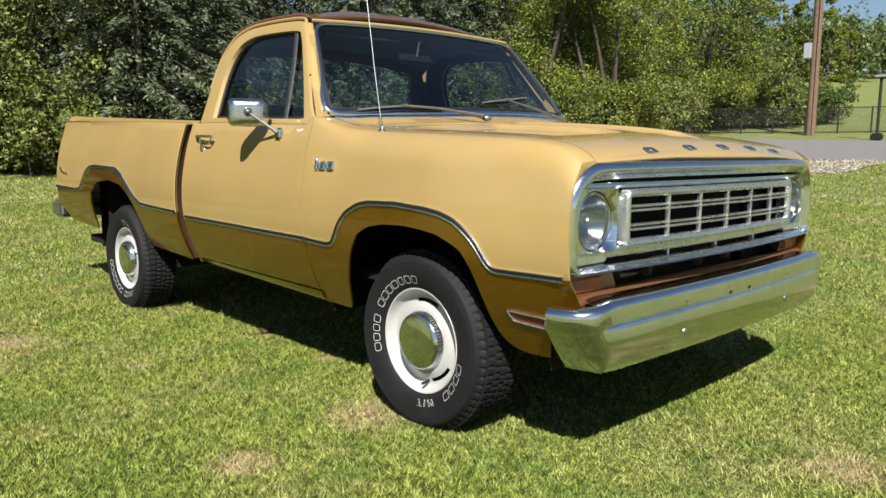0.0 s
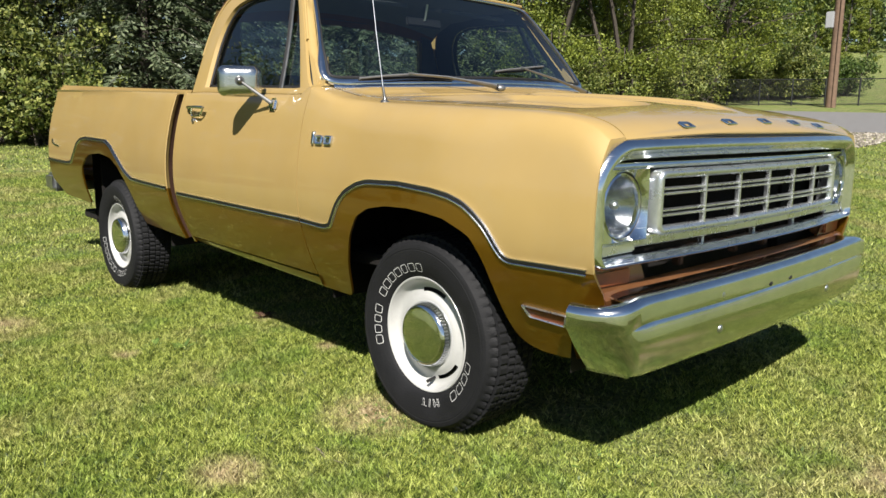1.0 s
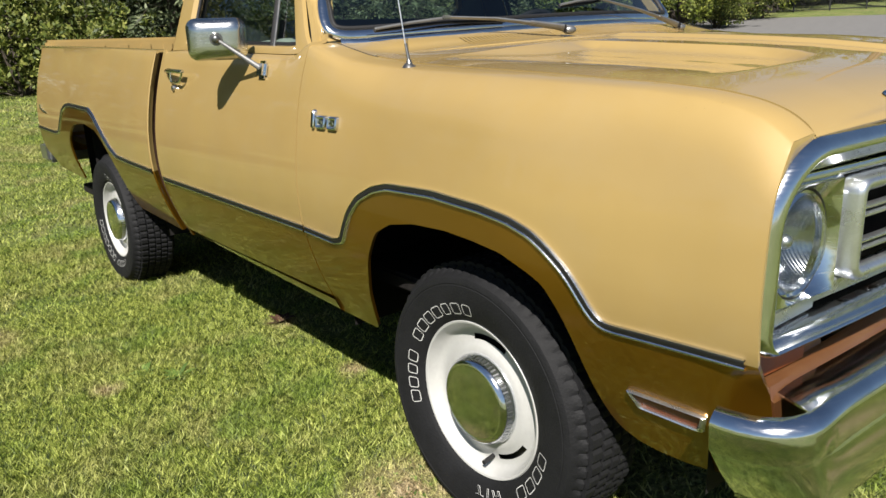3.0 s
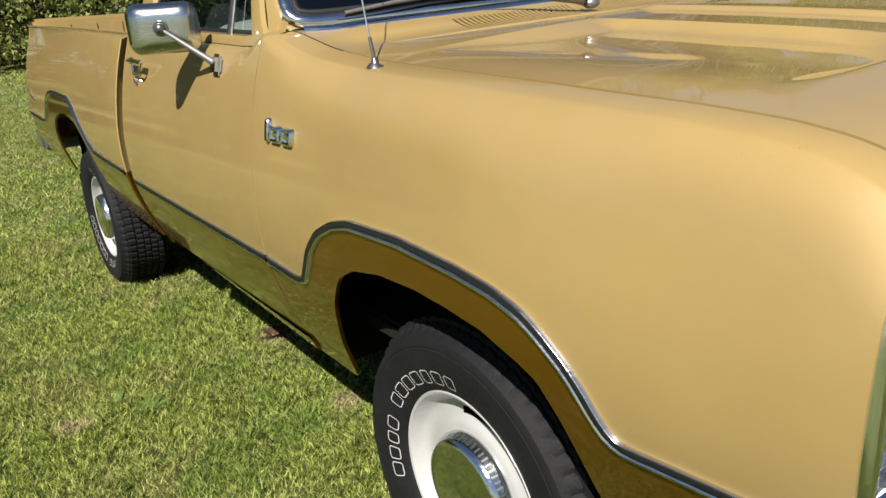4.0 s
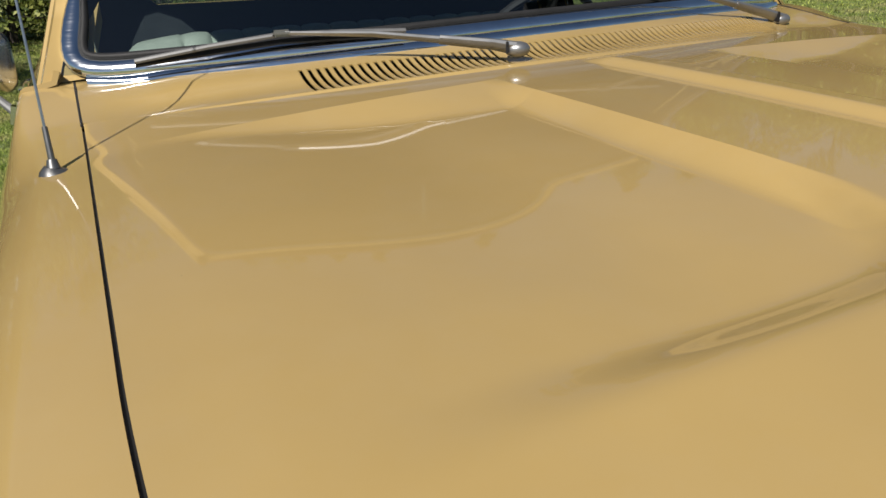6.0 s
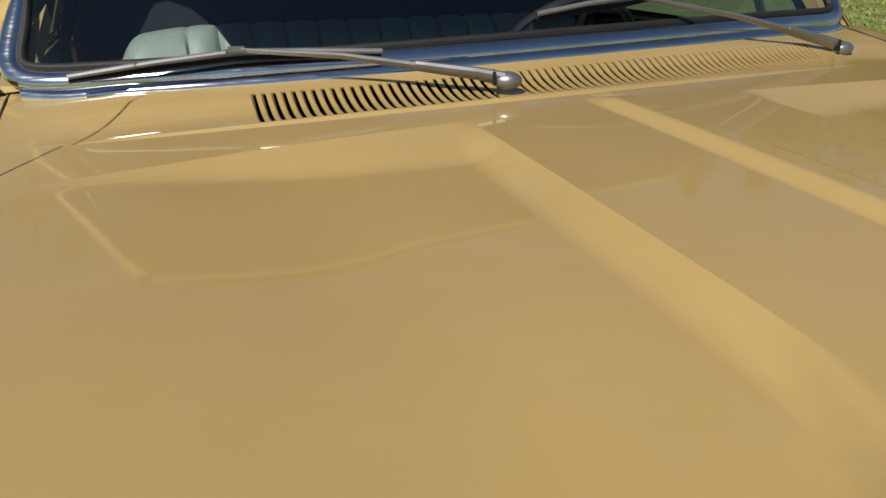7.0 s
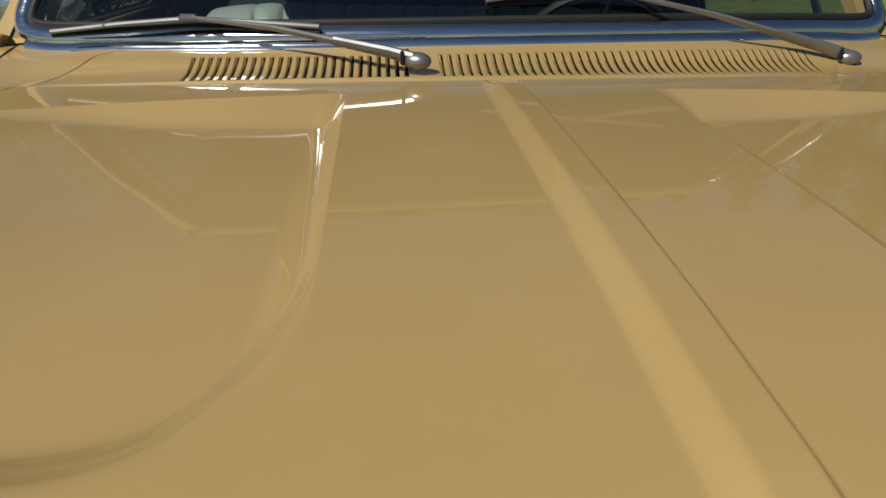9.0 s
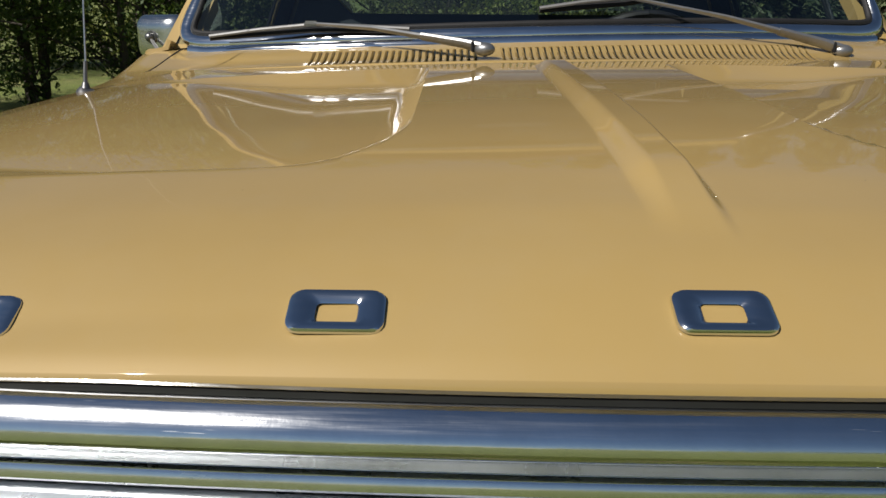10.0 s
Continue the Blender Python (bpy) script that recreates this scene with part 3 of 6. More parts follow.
for y in (-.66, -.4, -.14, .14, .4, .66):
    box("bed_wall_rib", (-2.05, y, .95), (.02, .12, .36), GOLD, front_wall, .008)
tail = box("tailgate", (-4.12, 0, 1.03), (.06, 1.84, .60), GOLD, truck, .015, "gold painted tailgate")
for k in range(11):
    box("tailgate_rib", (-4.088, -.75 + .15 * k, 1.255), (.012, .07, .075), GOLD, tail, .005)
box("tailgate_lower", (-4.11, 0, .68), (.05, 1.86, .12), BROWN, truck, .012)


# hood
def hood_z(x, y):
    zs = max(FTOP(x), 1.061)
    u, tilt_z = y / SEAM, far_lift(x, 1.0) / 2
    zc = HOODC(min(.764, x + .048 * (y / SEAM) ** 2 * float(sm(.3, .7, x))))
    z = zc - (zc - zs - tilt_z) * abs(u) ** 2.1 + tilt_z * u
    f = min(1.0, max(0.0, (abs(y) - .230) / .047))
    rec = f * (2 - f) * min(1.0, max(0.0, (x + .318) / (.115 * max(.1, 1 - max(0.0, abs(y) - .25) / .56)))) * (1 - sm(.424, .492, x + .12 * (max(0.0, .40 - abs(y)) / .150) ** 3.4)) * (1 - sm(.42, .80, abs(y)))
    ridge = (float(sm(-.026, .002, y)) if y < .032 else 1 - float(sm(.032, .044, y))) * (1 - sm(.50, .64, x)) * sm(-.395, -.30, x)
    return z + .002 - 0.024 * float(rec) + 0.0122 * float(ridge)


def hood_rear(y):
    return -.395 - .118 * y * y


HOODC = Curve([(-.52, 1.226), (-.40, 1.222), (-.2, 1.214), (0, 1.204), (.2, 1.192), (.35, 1.180), (.5, 1.163), (.6, 1.146), (.67, 1.128), (.72, 1.108), (.745, 1.0935), (.757, 1.086), (.766, 1.0785)], 0.02)


def build_hood():
    ys = np.unique(np.round(np.concatenate([np.linspace(-SEAM + .0027, SEAM - .0027, 110), np.linspace(-.07, .06, 66), np.linspace(.230, .29, 14), np.linspace(-.29, -.230, 14), (-.2285, .2285, -.2315, .2315)]), 4))
    cols = []
    for y in ys:
        xf = 0.764 - 0.048 * (y / SEAM) ** 2
        us = np.concatenate([np.linspace(hood_rear(y), -.345, 6), np.linspace(-.3195, -.3165, 3), np.linspace(-.30, -.22, 6), np.linspace(-.2045, -.2015, 3), np.linspace(-.16, .40, 19), np.linspace(.415, .59, 22), np.linspace(.60, xf - .06, 6), xf - .06 + .06 * np.sin(np.linspace(.15, math.pi / 2, 12))])
        # the lip rolls over in its last centimetre and a half
        col = [(x, y * seam_y(x) / SEAM, hood_z(x, y) - .006 * max(0.0, (x - xf + .015) / .015) ** 2) for x in us]
        z = col[-1][2]
        z = min(z - .003, 1.0715)
        y = col[-1][1]
        col += [(xf + .001, y, z), (xf - .002, y, z - .0043), (xf - .03, y, z - .005)]
        cols.append(col)
    ob = part("hood", mesh_of("hood", *grid(cols, flip=True), GOLD, smooth=50), truck, "gold hood with raised centre and creases")
    thick(ob, .009)
    return ob


hood = build_hood()
# black strip stands in for the shadow gap between hood lip and chrome
lip = []
for y in np.linspace(-.79, .79, 56):
    xf = 0.764 - 0.048 * (y / SEAM) ** 2
    z = min(hood_z(xf, y) - .009, 1.0715) - .0055
    lip.append([(xf - .030, y, z - .001), (xf - .006, y, z), (xf - .0030, y, z - .001), (xf - .0028, y, z - .005), (xf - .010, y, z - .007)])
part("hood_lip_shade", mesh_of("hood_lip_shade", *grid(lip, flip=True), BLACK), truck, "black strip standing in for the shadow gap under the hood lip")

# black strips set into the side seams give the gap its shade
for s in (-1, 1):
    gap = [[(x, s * (seam_y(x) - .0036), FTOP(x) + far_lift(x, s) - .0032), (x, s * (seam_y(x) + .0018), FTOP(x) + far_lift(x, s) - .0032)] for x in np.linspace(-.46, .715, 60)]
    part("hood_gap_shade", mesh_of("hood_gap_shade", *grid(gap, flip=(s > 0)), BLACK), truck, "black strip for the shade in the gap between hood and fender")

# chrome block badges along the nose of the hood: plain rounded rings
for k in range(5):
    y = .256 * (k - 2)
    ring = rounded_rect(-.033, .033, -.0185, .0185, .009, 4)
    hole = rounded_rect(-.0142, .0142, -.0080, .0080, .0035, 4)
    prof = [(0, 0), (.02, .0026), (.10, .0040), (.30, .0046), (.72, .0036), (1, .0004)]
    cols = [[(p[0] + (q[0] - p[0]) * d, p[1] + (q[1] - p[1]) * d, h) for d, h in prof] for p, q in zip(ring, hole)]
    me = mesh_of("badge", *grid(cols, closed=True), CHROME)
    b = part("badge", me, hood, "chrome block badge")
    xb = .722 - .012 * (k - 2) ** 2 / 4
    zb = hood_z(xb, y)
    slope = (hood_z(xb + .02, y) - hood_z(xb - .02, y)) / .04
    b.matrix_local = Matrix.Translation((xb, y, zb + .001)) @ Matrix(((0, -1, 0, 0), (1, 0, 0, 0), (0, 0, 1, 0), (0, 0, 0, 1))) @ Matrix.Rotation(-math.atan(slope), 4, "X")


# cowl with its louvres: flat at the hood, curving up to a ledge under the windshield
def ws_x(y):
    return -.566 - .20 * y * y


def cowl_lane(y):
    """Points from the hood's rear edge back under the windshield trim."""
    def put(x, z):
        w = float(sm(.70, .861, abs(y)))
        return (x, y, z + (FTOP(x) + far_lift(x, y) - z) * w)
    xs, zs = hood_rear(y) - .010, 1.2215 - .0265 * y * y + .0225 * y
    xb, zb = hood_rear(y) - .024, 1.2271 - .030 * y * y + .0186 * y
    xt, zt = -.512 - .15 * y * y, 1.251 - .0155 * y * y + .0288 * y - .021 * y ** 3
    xc, zc = -.552 - .20 * y * y, 1.2635 - .018 * y * y + .030 * y - .012 * y ** 3
    up = [put(xb + (xt - xb) * t, zb + (zt - zb) * t ** 1.9) for t in (0, .25, .5, .75, 1)]
    return [put(xs, zs), put((xs + xb) / 2, zb)] + up + [put(xc, zc), put(xc - .03, zc + .006)]


def build_cowl():
    n, pitch, wide = 74, .0152, .0078
    slots = [-.505 + i * pitch for i in range(n)]
    ys = [-.8640, -.84, -.81, -.77, -.7, -.62, -.54]
    for y in slots:
        ys += [y, y + wide]
    ys += [.65, .69, .74, .78, .81, .84, .8640]
    vs, fs = grid([cowl_lane(y) for y in ys])
    h = 9
    drop = set()
    for i in range(len(ys) - 1):
        if abs(ys[i + 1] - ys[i] - wide) < 1e-6 and not (-.135 < ys[i] < -.085):
            drop |= {i * (h - 1) + j for j in (2, 3, 4, 5)}
    fs = [f for k, f in enumerate(fs) if k not in drop]
    # each slot's strip is bent down into the opening as a curved vane
    for y in slots:
        if -.135 < y < -.085:
            continue
        c = ys.index(y)
        edge = [c * h + j for j in range(2, 7)]
        n0 = len(vs)
        for d, q in zip((.4, .9, 1, .9, .4), edge):
            vx, vy, vz = vs[q]
            if y < -.08:
                vs += [(vx, vy + .0010 * d, vz - .006 * d), (vx, vy + .0040 * d, vz - .0115 * d)]
            else:
                vs += [(vx, vy + .0018 * d, vz - .0040 * d), (vx, vy + .0056 * d, vz - .0078 * d)]
        for i in range(4):
            a, b = n0 + i * 2, n0 + i * 2 + 2
            fs += [(edge[i], edge[i + 1], b, a), (a, b, b + 1, a + 1)]
    ob = part("cowl", mesh_of("cowl", vs, fs, GOLD, smooth=60), truck, "gold cowl panel with a row of louvre slots")
    thick(ob, .0025)
    for s in (-1, 1):
        tube("cowl_joint", [(x, s * .8652, FTOP(x) + far_lift(x, s) - .0006) for x in np.linspace(-.715, -.475, 12)], .0021, RUBBER, ob, 6, "thin dark joint between cowl and fender")
    seam = [[(x, y, (hood_z(hood_rear(y), y)) - d) for x, d in ((hood_rear(y) + .02, .012), (hood_rear(y) - .02, .014))] for y in np.linspace(-.86, .86, 40)]
    part("hood_gutter", mesh_of("hood_gutter", *grid(seam, flip=False), RUBBER), ob)
    part("cowl_plenum", mesh_of("cowl_plenum", *grid([[(-.38, y, 1.16), (-.66, y, 1.17)] for y in (-.8, .8)]), BLACK), ob)


build_cowl()

# greenhouse
def cab_y(z):
    return .925 - .36 * (z - 1.237)


OUTER = [(-.735, 1.237), (-.79, 1.31), (-.875, 1.42), (-.975, 1.57), (-1.04, 1.67), (-1.085, 1.712), (-1.275, 1.728), (-1.5, 1.732), (-1.62, 1.725), (-1.73, 1.695), (-1.80, 1.64), (-1.842, 1.57), (-1.862, 1.45), (-1.868, 1.237)]
INNER = [(-.825, 1.264), (-.872, 1.34), (-.93, 1.43), (-1.0, 1.55), (-1.05, 1.625), (-1.095, 1.658), (-1.275, 1.672), (-1.45, 1.676), (-1.55, 1.671), (-1.635, 1.645), (-1.685, 1.60), (-1.712, 1.55), (-1.728, 1.45), (-1.715, 1.264)]


def dense(loop, n=5):
    """A closed loop of points, evened by a spline through the keys but for its bottom corners."""
    out = []
    m = len(loop)
    for i in range(m - 1):
        p0, p1, p2, p3 = loop[max(i - 1, 0)], loop[i], loop[i + 1], loop[min(i + 2, m - 1)]
        for k in range(n):
            t = k / n
            out.append(tuple(.5 * (2 * p1[a] + (p2[a] - p0[a]) * t + (2 * p0[a] - 5 * p1[a] + 4 * p2[a] - p3[a]) * t * t + (3 * p1[a] - p0[a] - 3 * p2[a] + p3[a]) * t ** 3) for a in (0, 1)))
    for k in range(45):
        t = k / 45
        out.append(tuple(loop[-1][a] + (loop[0][a] - loop[-1][a]) * t for a in (0, 1)))
    return out


def loop_mid(a, b, t):
    return [tuple(p[k] + (q[k] - p[k]) * t for k in (0, 1)) for p, q in zip(a, b)]


OUT_D, IN_D = [[(x, z - sill_drop(x) * min(1.0, max(0.0, (1.42 - z) / .15))) for x, z in dense(path)] for path in (OUTER, INNER)]
WS_B = [(ws_x(y), y, 1.279 - .018 * y * y + .030 * y - .012 * y ** 3) for y in np.linspace(-.885, .885, 41)]
WS_T = [(-1.040 - .012 * (y / .715) ** 2, y, 1.738 - .018 * (y / .715) ** 2 + .018 * (y / .715)) for y in np.linspace(-.715, .715, 41)]

for s in (-1, 1):
    def at(p, off=0.0):
        return (p[0], s * (cab_y(p[1]) + off), p[1])
    rings = [[at(p, -.012) for p in OUT_D], [at(p) for p in loop_mid(OUT_D, IN_D, .06)], [at(p, .002) for p in loop_mid(OUT_D, IN_D, .5)], [at(p) for p in loop_mid(OUT_D, IN_D, .92)], [at(p, -.02) for p in IN_D]]
    cols = [[r[i] for r in rings] for i in range(len(OUT_D))]
    frame_ob = part("door_window_frame", mesh_of("door_window_frame", *grid(cols, flip=(s > 0), closed=True), GOLD), truck, "gold upper door frame")
    thick(frame_ob, .012)
    lining_in = [[at(IN_D[i], -.030), at(loop_mid(OUT_D, IN_D, .5)[i], -.036), at(OUT_D[i], -.05)] for i in range(len(IN_D))]
    part("inner_frame", mesh_of("inner_frame", *grid(lining_in, flip=(s < 0), closed=True), TRIMIN), frame_ob)
    # black seal round the pane
    seal = [[at(p, o) for p, o in zip((IN_D[i], loop_mid(IN_D, [(-1.3, 1.45)] * len(IN_D), .05)[i]), (-.017, -.017))] for i in range(len(IN_D))]
    part("window_seal", mesh_of("window_seal", *grid(seal, flip=(s < 0), closed=True), RUBBER), frame_ob)
    vs = [at(p, -.026) for p in IN_D]
    part("side_window", mesh_of("side_window", vs, [tuple(range(len(vs)))[::-s]], GLASS, smooth=0), frame_ob, "tinted door glass").visible_shadow = False
    a, b = (-.985, 1.230), (-1.115, 1.665)
    for name, off, rr, mat in (("vent_divider", 0, .0050, DULL), ("vent_seal", -.016, .007, RUBBER)):
        pts = [at((a[0] + (b[0] - a[0]) * t + .012 * math.sin(math.pi * t) + off, a[1] + (b[1] - a[1]) * t), -.012) for t in np.linspace(0, 1, 9)]
        tube(name, pts, rr, mat, frame_ob)
    tube("rear_channel", [at((p[0] + .022, p[1]), -.014) for p in INNER[9:]], .006, RUBBER, frame_ob)
    # windshield pillar
    k = 41
    wsb, wst = WS_B[0 if s < 0 else -1], WS_T[0 if s < 0 else -1]
    cols = []
    for t in np.linspace(-.03, 1, 14):
        w = [wsb[j] + (wst[j] - wsb[j]) * t for j in range(3)]
        z = w[2]
        od = np.interp(z, [p[1] for p in OUTER[:6]], [p[0] for p in OUTER[:6]])
        o = (od + .004, s * (cab_y(z) - .006), z)
        mid = ((w[0] * .5 + o[0] * .5) + .012, s * (abs(w[1]) * .5 + abs(o[1]) * .5 + .012), z)
        cols.append([w, mid, o, (o[0] - .01, s * (abs(o[1]) - .03), z)])
    part("windshield_pillar", mesh_of("windshield_pillar", *grid(cols, flip=(s > 0)), GOLD, smooth=70), truck)
    # drip rail
    tube("drip_rail", [at((p[0], p[1] + .012), -.006) for p in OUT_D[10:62]], .008, GOLD, truck, 8)
    tube("roof_edge", [at((p[0] - .006, p[1] + .026), -.016) for p in OUT_D[22:62]], .014, ROOF, truck, 8, "brown rolled edge of the cab roof")

# windshield: glass, rubber, bright surround
ws_cols = []
for b, t in zip(WS_B, WS_T):
    ws_cols.append([tuple(b[j] + (t[j] - b[j]) * v + (.018 * math.sin(math.pi * v) if j == 0 else 0) for j in range(3)) for v in np.linspace(0, 1, 9)])
windshield = part("windshield", mesh_of("windshield", *grid(ws_cols), GLASS, smooth=60), truck, "tinted curved windshield")
windshield.visible_shadow = False
loop = [Vector(p) for p in WS_B] + [Vector(c[j]) for j in range(1, 8) for c in (ws_cols[-1],)] + [Vector(p) for p in reversed(WS_T)] + [Vector(ws_cols[0][j]) for j in range(7, 0, -1)]
ring_n = 200
acc = [0.0]
for i in range(len(loop)):
    acc.append(acc[-1] + (loop[(i + 1) % len(loop)] - loop[i]).length)
even = [Vector(tuple(np.interp(np.linspace(0, acc[-1], ring_n, endpoint=False)[k], acc, [p[j] for p in loop + loop[:1]]) for j in range(3))) for k in range(ring_n)]
for _ in range(3):
    even = [(even[i - 2] + even[i - 1] + even[i] + even[(i + 1) % ring_n] + even[(i + 2) % ring_n]) / 5 for i in range(ring_n)]
loop = even
centre = Vector((-.8, 0, 1.48))


def ws_band(name, a, b, lift, mat, label=""):
    """A band round the glass, a to b metres in from its edge (negative: outside)."""
    cols = []
    m = len(loop)
    outn = Vector((.82, 0, .57))
    for i in range(m):
        t = (loop[(i + 1) % m] - loop[i - 1]).normalized()
        nrm = (outn + Vector((0, loop[i].y * .35, 0))).normalized()
        inn = nrm.cross(t).normalized()
        if (centre - loop[i]).dot(inn) < 0:
            inn = -inn
        k = 1 - .55 * float(sm(1.32, 1.42, loop[i].z))
        cols.append([loop[i] + inn * (k * (a + (b - a) * f)) + nrm * (lift * h) for f, h in ((0, -.2), (.08, .6), (.35, 1), (.65, 1), (.92, .6), (1, -.2))])
    part(name, mesh_of(name, *grid(cols, closed=True), mat, smooth=60), windshield, label)


for s in (-1, 1):
    corner_pt = Vector(WS_B[0 if s < 0 else -1])
    near = [p for p in loop if (p - corner_pt).length < .16]
    near.sort(key=lambda p: math.atan2(p.z - 1.36, abs(p.y) - .76))
    rim = [p + (Vector((-.75, 0, 1.36)) - p) * .05 + Vector((-.006, 0, -.004)) for p in near]
    tip = corner_pt + Vector((.000, s * .010, -.012))
    vs = [tuple(p) for p in rim] + [tuple(tip)] + [(p.x - .01, p.y, p.z - .035) for p in rim] + [tuple(tip + Vector((-.004, 0, -.02)))]
    m = len(rim)
    fs = [(m, i, i + 1)[::s] for i in range(m - 1)] + [(i, i + 1, m + 2 + i, m + 1 + i) for i in range(m - 1) if abs(rim[i].y) < .84 or rim[i].z < 1.27]
    part("pillar_foot", mesh_of("pillar_foot", vs, fs, GOLD, smooth=40), truck)
tube("windshield_header", [(x - .010, y, z + .015) for x, y, z in WS_T], .009, GOLD, truck, 8)
# the surround's lower lip lies on the cowl
cols = []
for y in np.linspace(-.845, .845, 70):
    lane = [Vector(p) for p in cowl_lane(y)]
    reach = float(sm(.86, .76, abs(y)))
    cols.append([lane[7] + (lane[6] - lane[7]) * (f * (.3 + .7 * reach)) + Vector((0, 0, h)) for f, h in ((-.7, .010), (-.3, .011), (0, .0105), (.08, .0090), (.15, .0055), (.18, .002), (.185, -.003))])
part("surround_lip", mesh_of("surround_lip", *grid(cols, flip=True), CHROME, smooth=60), windshield)
ws_band("windshield_rubber", .019, .034, .008, RUBBER)
ws_band("windshield_trim", -.014, .022, .010, CHROME, "bright metal windshield surround")

# roof and cab back
cols = []
for v in np.linspace(0, 1, 26):
    x = -1.045 - .845 * v
    hw = .742 - .004 * v
    ze = float(np.interp(x, [-1.89, -1.79, -1.65, -1.3, -1.1, -1.045], [1.60, 1.675, 1.728, 1.742, 1.732, 1.742]))
    col = []
    for u in np.linspace(-1, 1, 31):
        rise = .080 * (1 - abs(u) ** 3.2) * min(1, v * 7 + .25) * (1 - float(sm(.86, 1.0, v)) * .4)
        xx = x - (.012 * u * u if v < .2 else 0) + (.0)
        z0 = ze if v > .04 else 1.752 - .025 * u * u
        col.append((xx, u * (hw + .035 * float(sm(.3, 0, v)) * float(sm(.6, 1.0, u))), z0 + rise + .012 * (1 - abs(u))))
    cols.append(col)
roof = part("cab_roof", mesh_of("cab_roof", *grid(cols, flip=True), ROOF, smooth=60), truck, "brown painted cab roof")
thick(roof, .012)
part("headliner", mesh_of("headliner", *grid([[(c[0] , c[1] * .97, c[2] - .022) for c in col] for col in cols[1:-2]], flip=False), HEADLINER), truck)

out_b = rounded_rect(-.86, .86, 1.0, 1.73, (.02, .02, .16, .16), 6)
in_b = rounded_rect(-.64, .64, 1.345, 1.675, .06, 6)
# match the loops by angle
nb = 72
def by_angle(path, cy, cz):
    pts = sorted(((math.atan2(p[1] - cz, p[0] - cy), p[0], p[1]) for p in path))
    a = [p[0] for p in pts]
    aa = np.concatenate([np.array(a) - 2 * math.pi, a, np.array(a) + 2 * math.pi])
    yy, zz = np.tile([p[1] for p in pts], 3), np.tile([p[2] for p in pts], 3)
    th = np.linspace(-math.pi, math.pi, nb, endpoint=False)
    return list(zip(np.interp(th, aa, yy), np.interp(th, aa, zz)))
ob_, ib_ = by_angle(out_b, 0, 1.45), by_angle(in_b, 0, 1.45)
cols = []
for (y0, z0), (y1, z1) in zip(ob_, ib_):
    lim = cab_y(z0) - .03 - .05 * float(sm(1.4, 1.62, z0))
    y0 = max(-lim, min(lim, y0))
    cols.append([(-1.865, y0 * 1.02, z0), (-1.895, y0, z0), (-1.900, (y0 + y1) / 2, (z0 + z1) / 2), (-1.895, y1, z1), (-1.875, y1, z1)])
back = part("cab_back", mesh_of("cab_back", *grid(cols, flip=True, closed=True), GOLD, smooth=50), truck, "rear wall of the cab with wide window")
thick(back, .012)
def inside(y, z):
    return max(.07 - cab_y(z), min(cab_y(z) - .07, y))
lining = [[(-1.850, inside(y0, z0), min(z0, 1.69)), (-1.846, inside((y0 + y1) / 2, (z0 + z1) / 2), (z0 + z1) / 2), (-1.850, y1 * 1.01, z1)] for (y0, z0), (y1, z1) in zip(ob_, ib_)]
part("cab_back_lining", mesh_of("cab_back_lining", *grid(lining, flip=False, closed=True), TRIMIN, smooth=50), truck)
part("rear_window", mesh_of("rear_window", [(-1.884, y, z) for y, z in ib_], [tuple(range(nb))], GLASS, smooth=0), back).visible_shadow = False
box("cab_back_lower", (-1.90, 0, .78), (.03, 1.84, .46), GOLD, truck, .006)
for s in (-1, 1):
    cols = [[(-1.866, s * (cab_y(z) - .002) if z > 1.237 else s * (WIDE(z) - .002), z), (-1.885, s * ((cab_y(z) if z > 1.237 else WIDE(z)) - .02), z), (-1.896, s * ((cab_y(z) if z > 1.237 else WIDE(z)) - .06), z)] for z in np.linspace(.47, 1.66, 24)]
    part("cab_rear_edge", mesh_of("cab_rear_edge", *grid(cols, flip=(s < 0)), [GOLD], smooth=60), truck)


# ---- front end ----
def nose(y):
    return .020 - .055 * (y / .97) ** 2


path = rounded_rect(-.975, .975, .693, 1.0625, (.05, .05, .150, .150), 20)
# the lower run of the surround is narrower than the rest, the upper run falls towards the corners
path = [(y, z - .012 * (abs(y) / .97) ** 4 * float(sm(.85, 1.0, z)), ny, nz * (.45 if nz < 0 else 1)) for y, z, ny, nz in path]
surround = part("grille_surround", mesh_of("grille_surround", *frame_ring(path, [(-.026, .64), (-.020, .690), (-.008, .710), (0, .727), (-.0015, .739), (-.006, .748), (-.013, .755), (-.020, .759), (-.027, .7605), (-.031, .7595), (-.034, .756), (-.043, .747), (-.053, .739), (-.0575, .734), (-.0595, .728), (-.060, .700)], nose), CHROME_OLD, smooth=50), truck, "scuffed chrome grille surround")
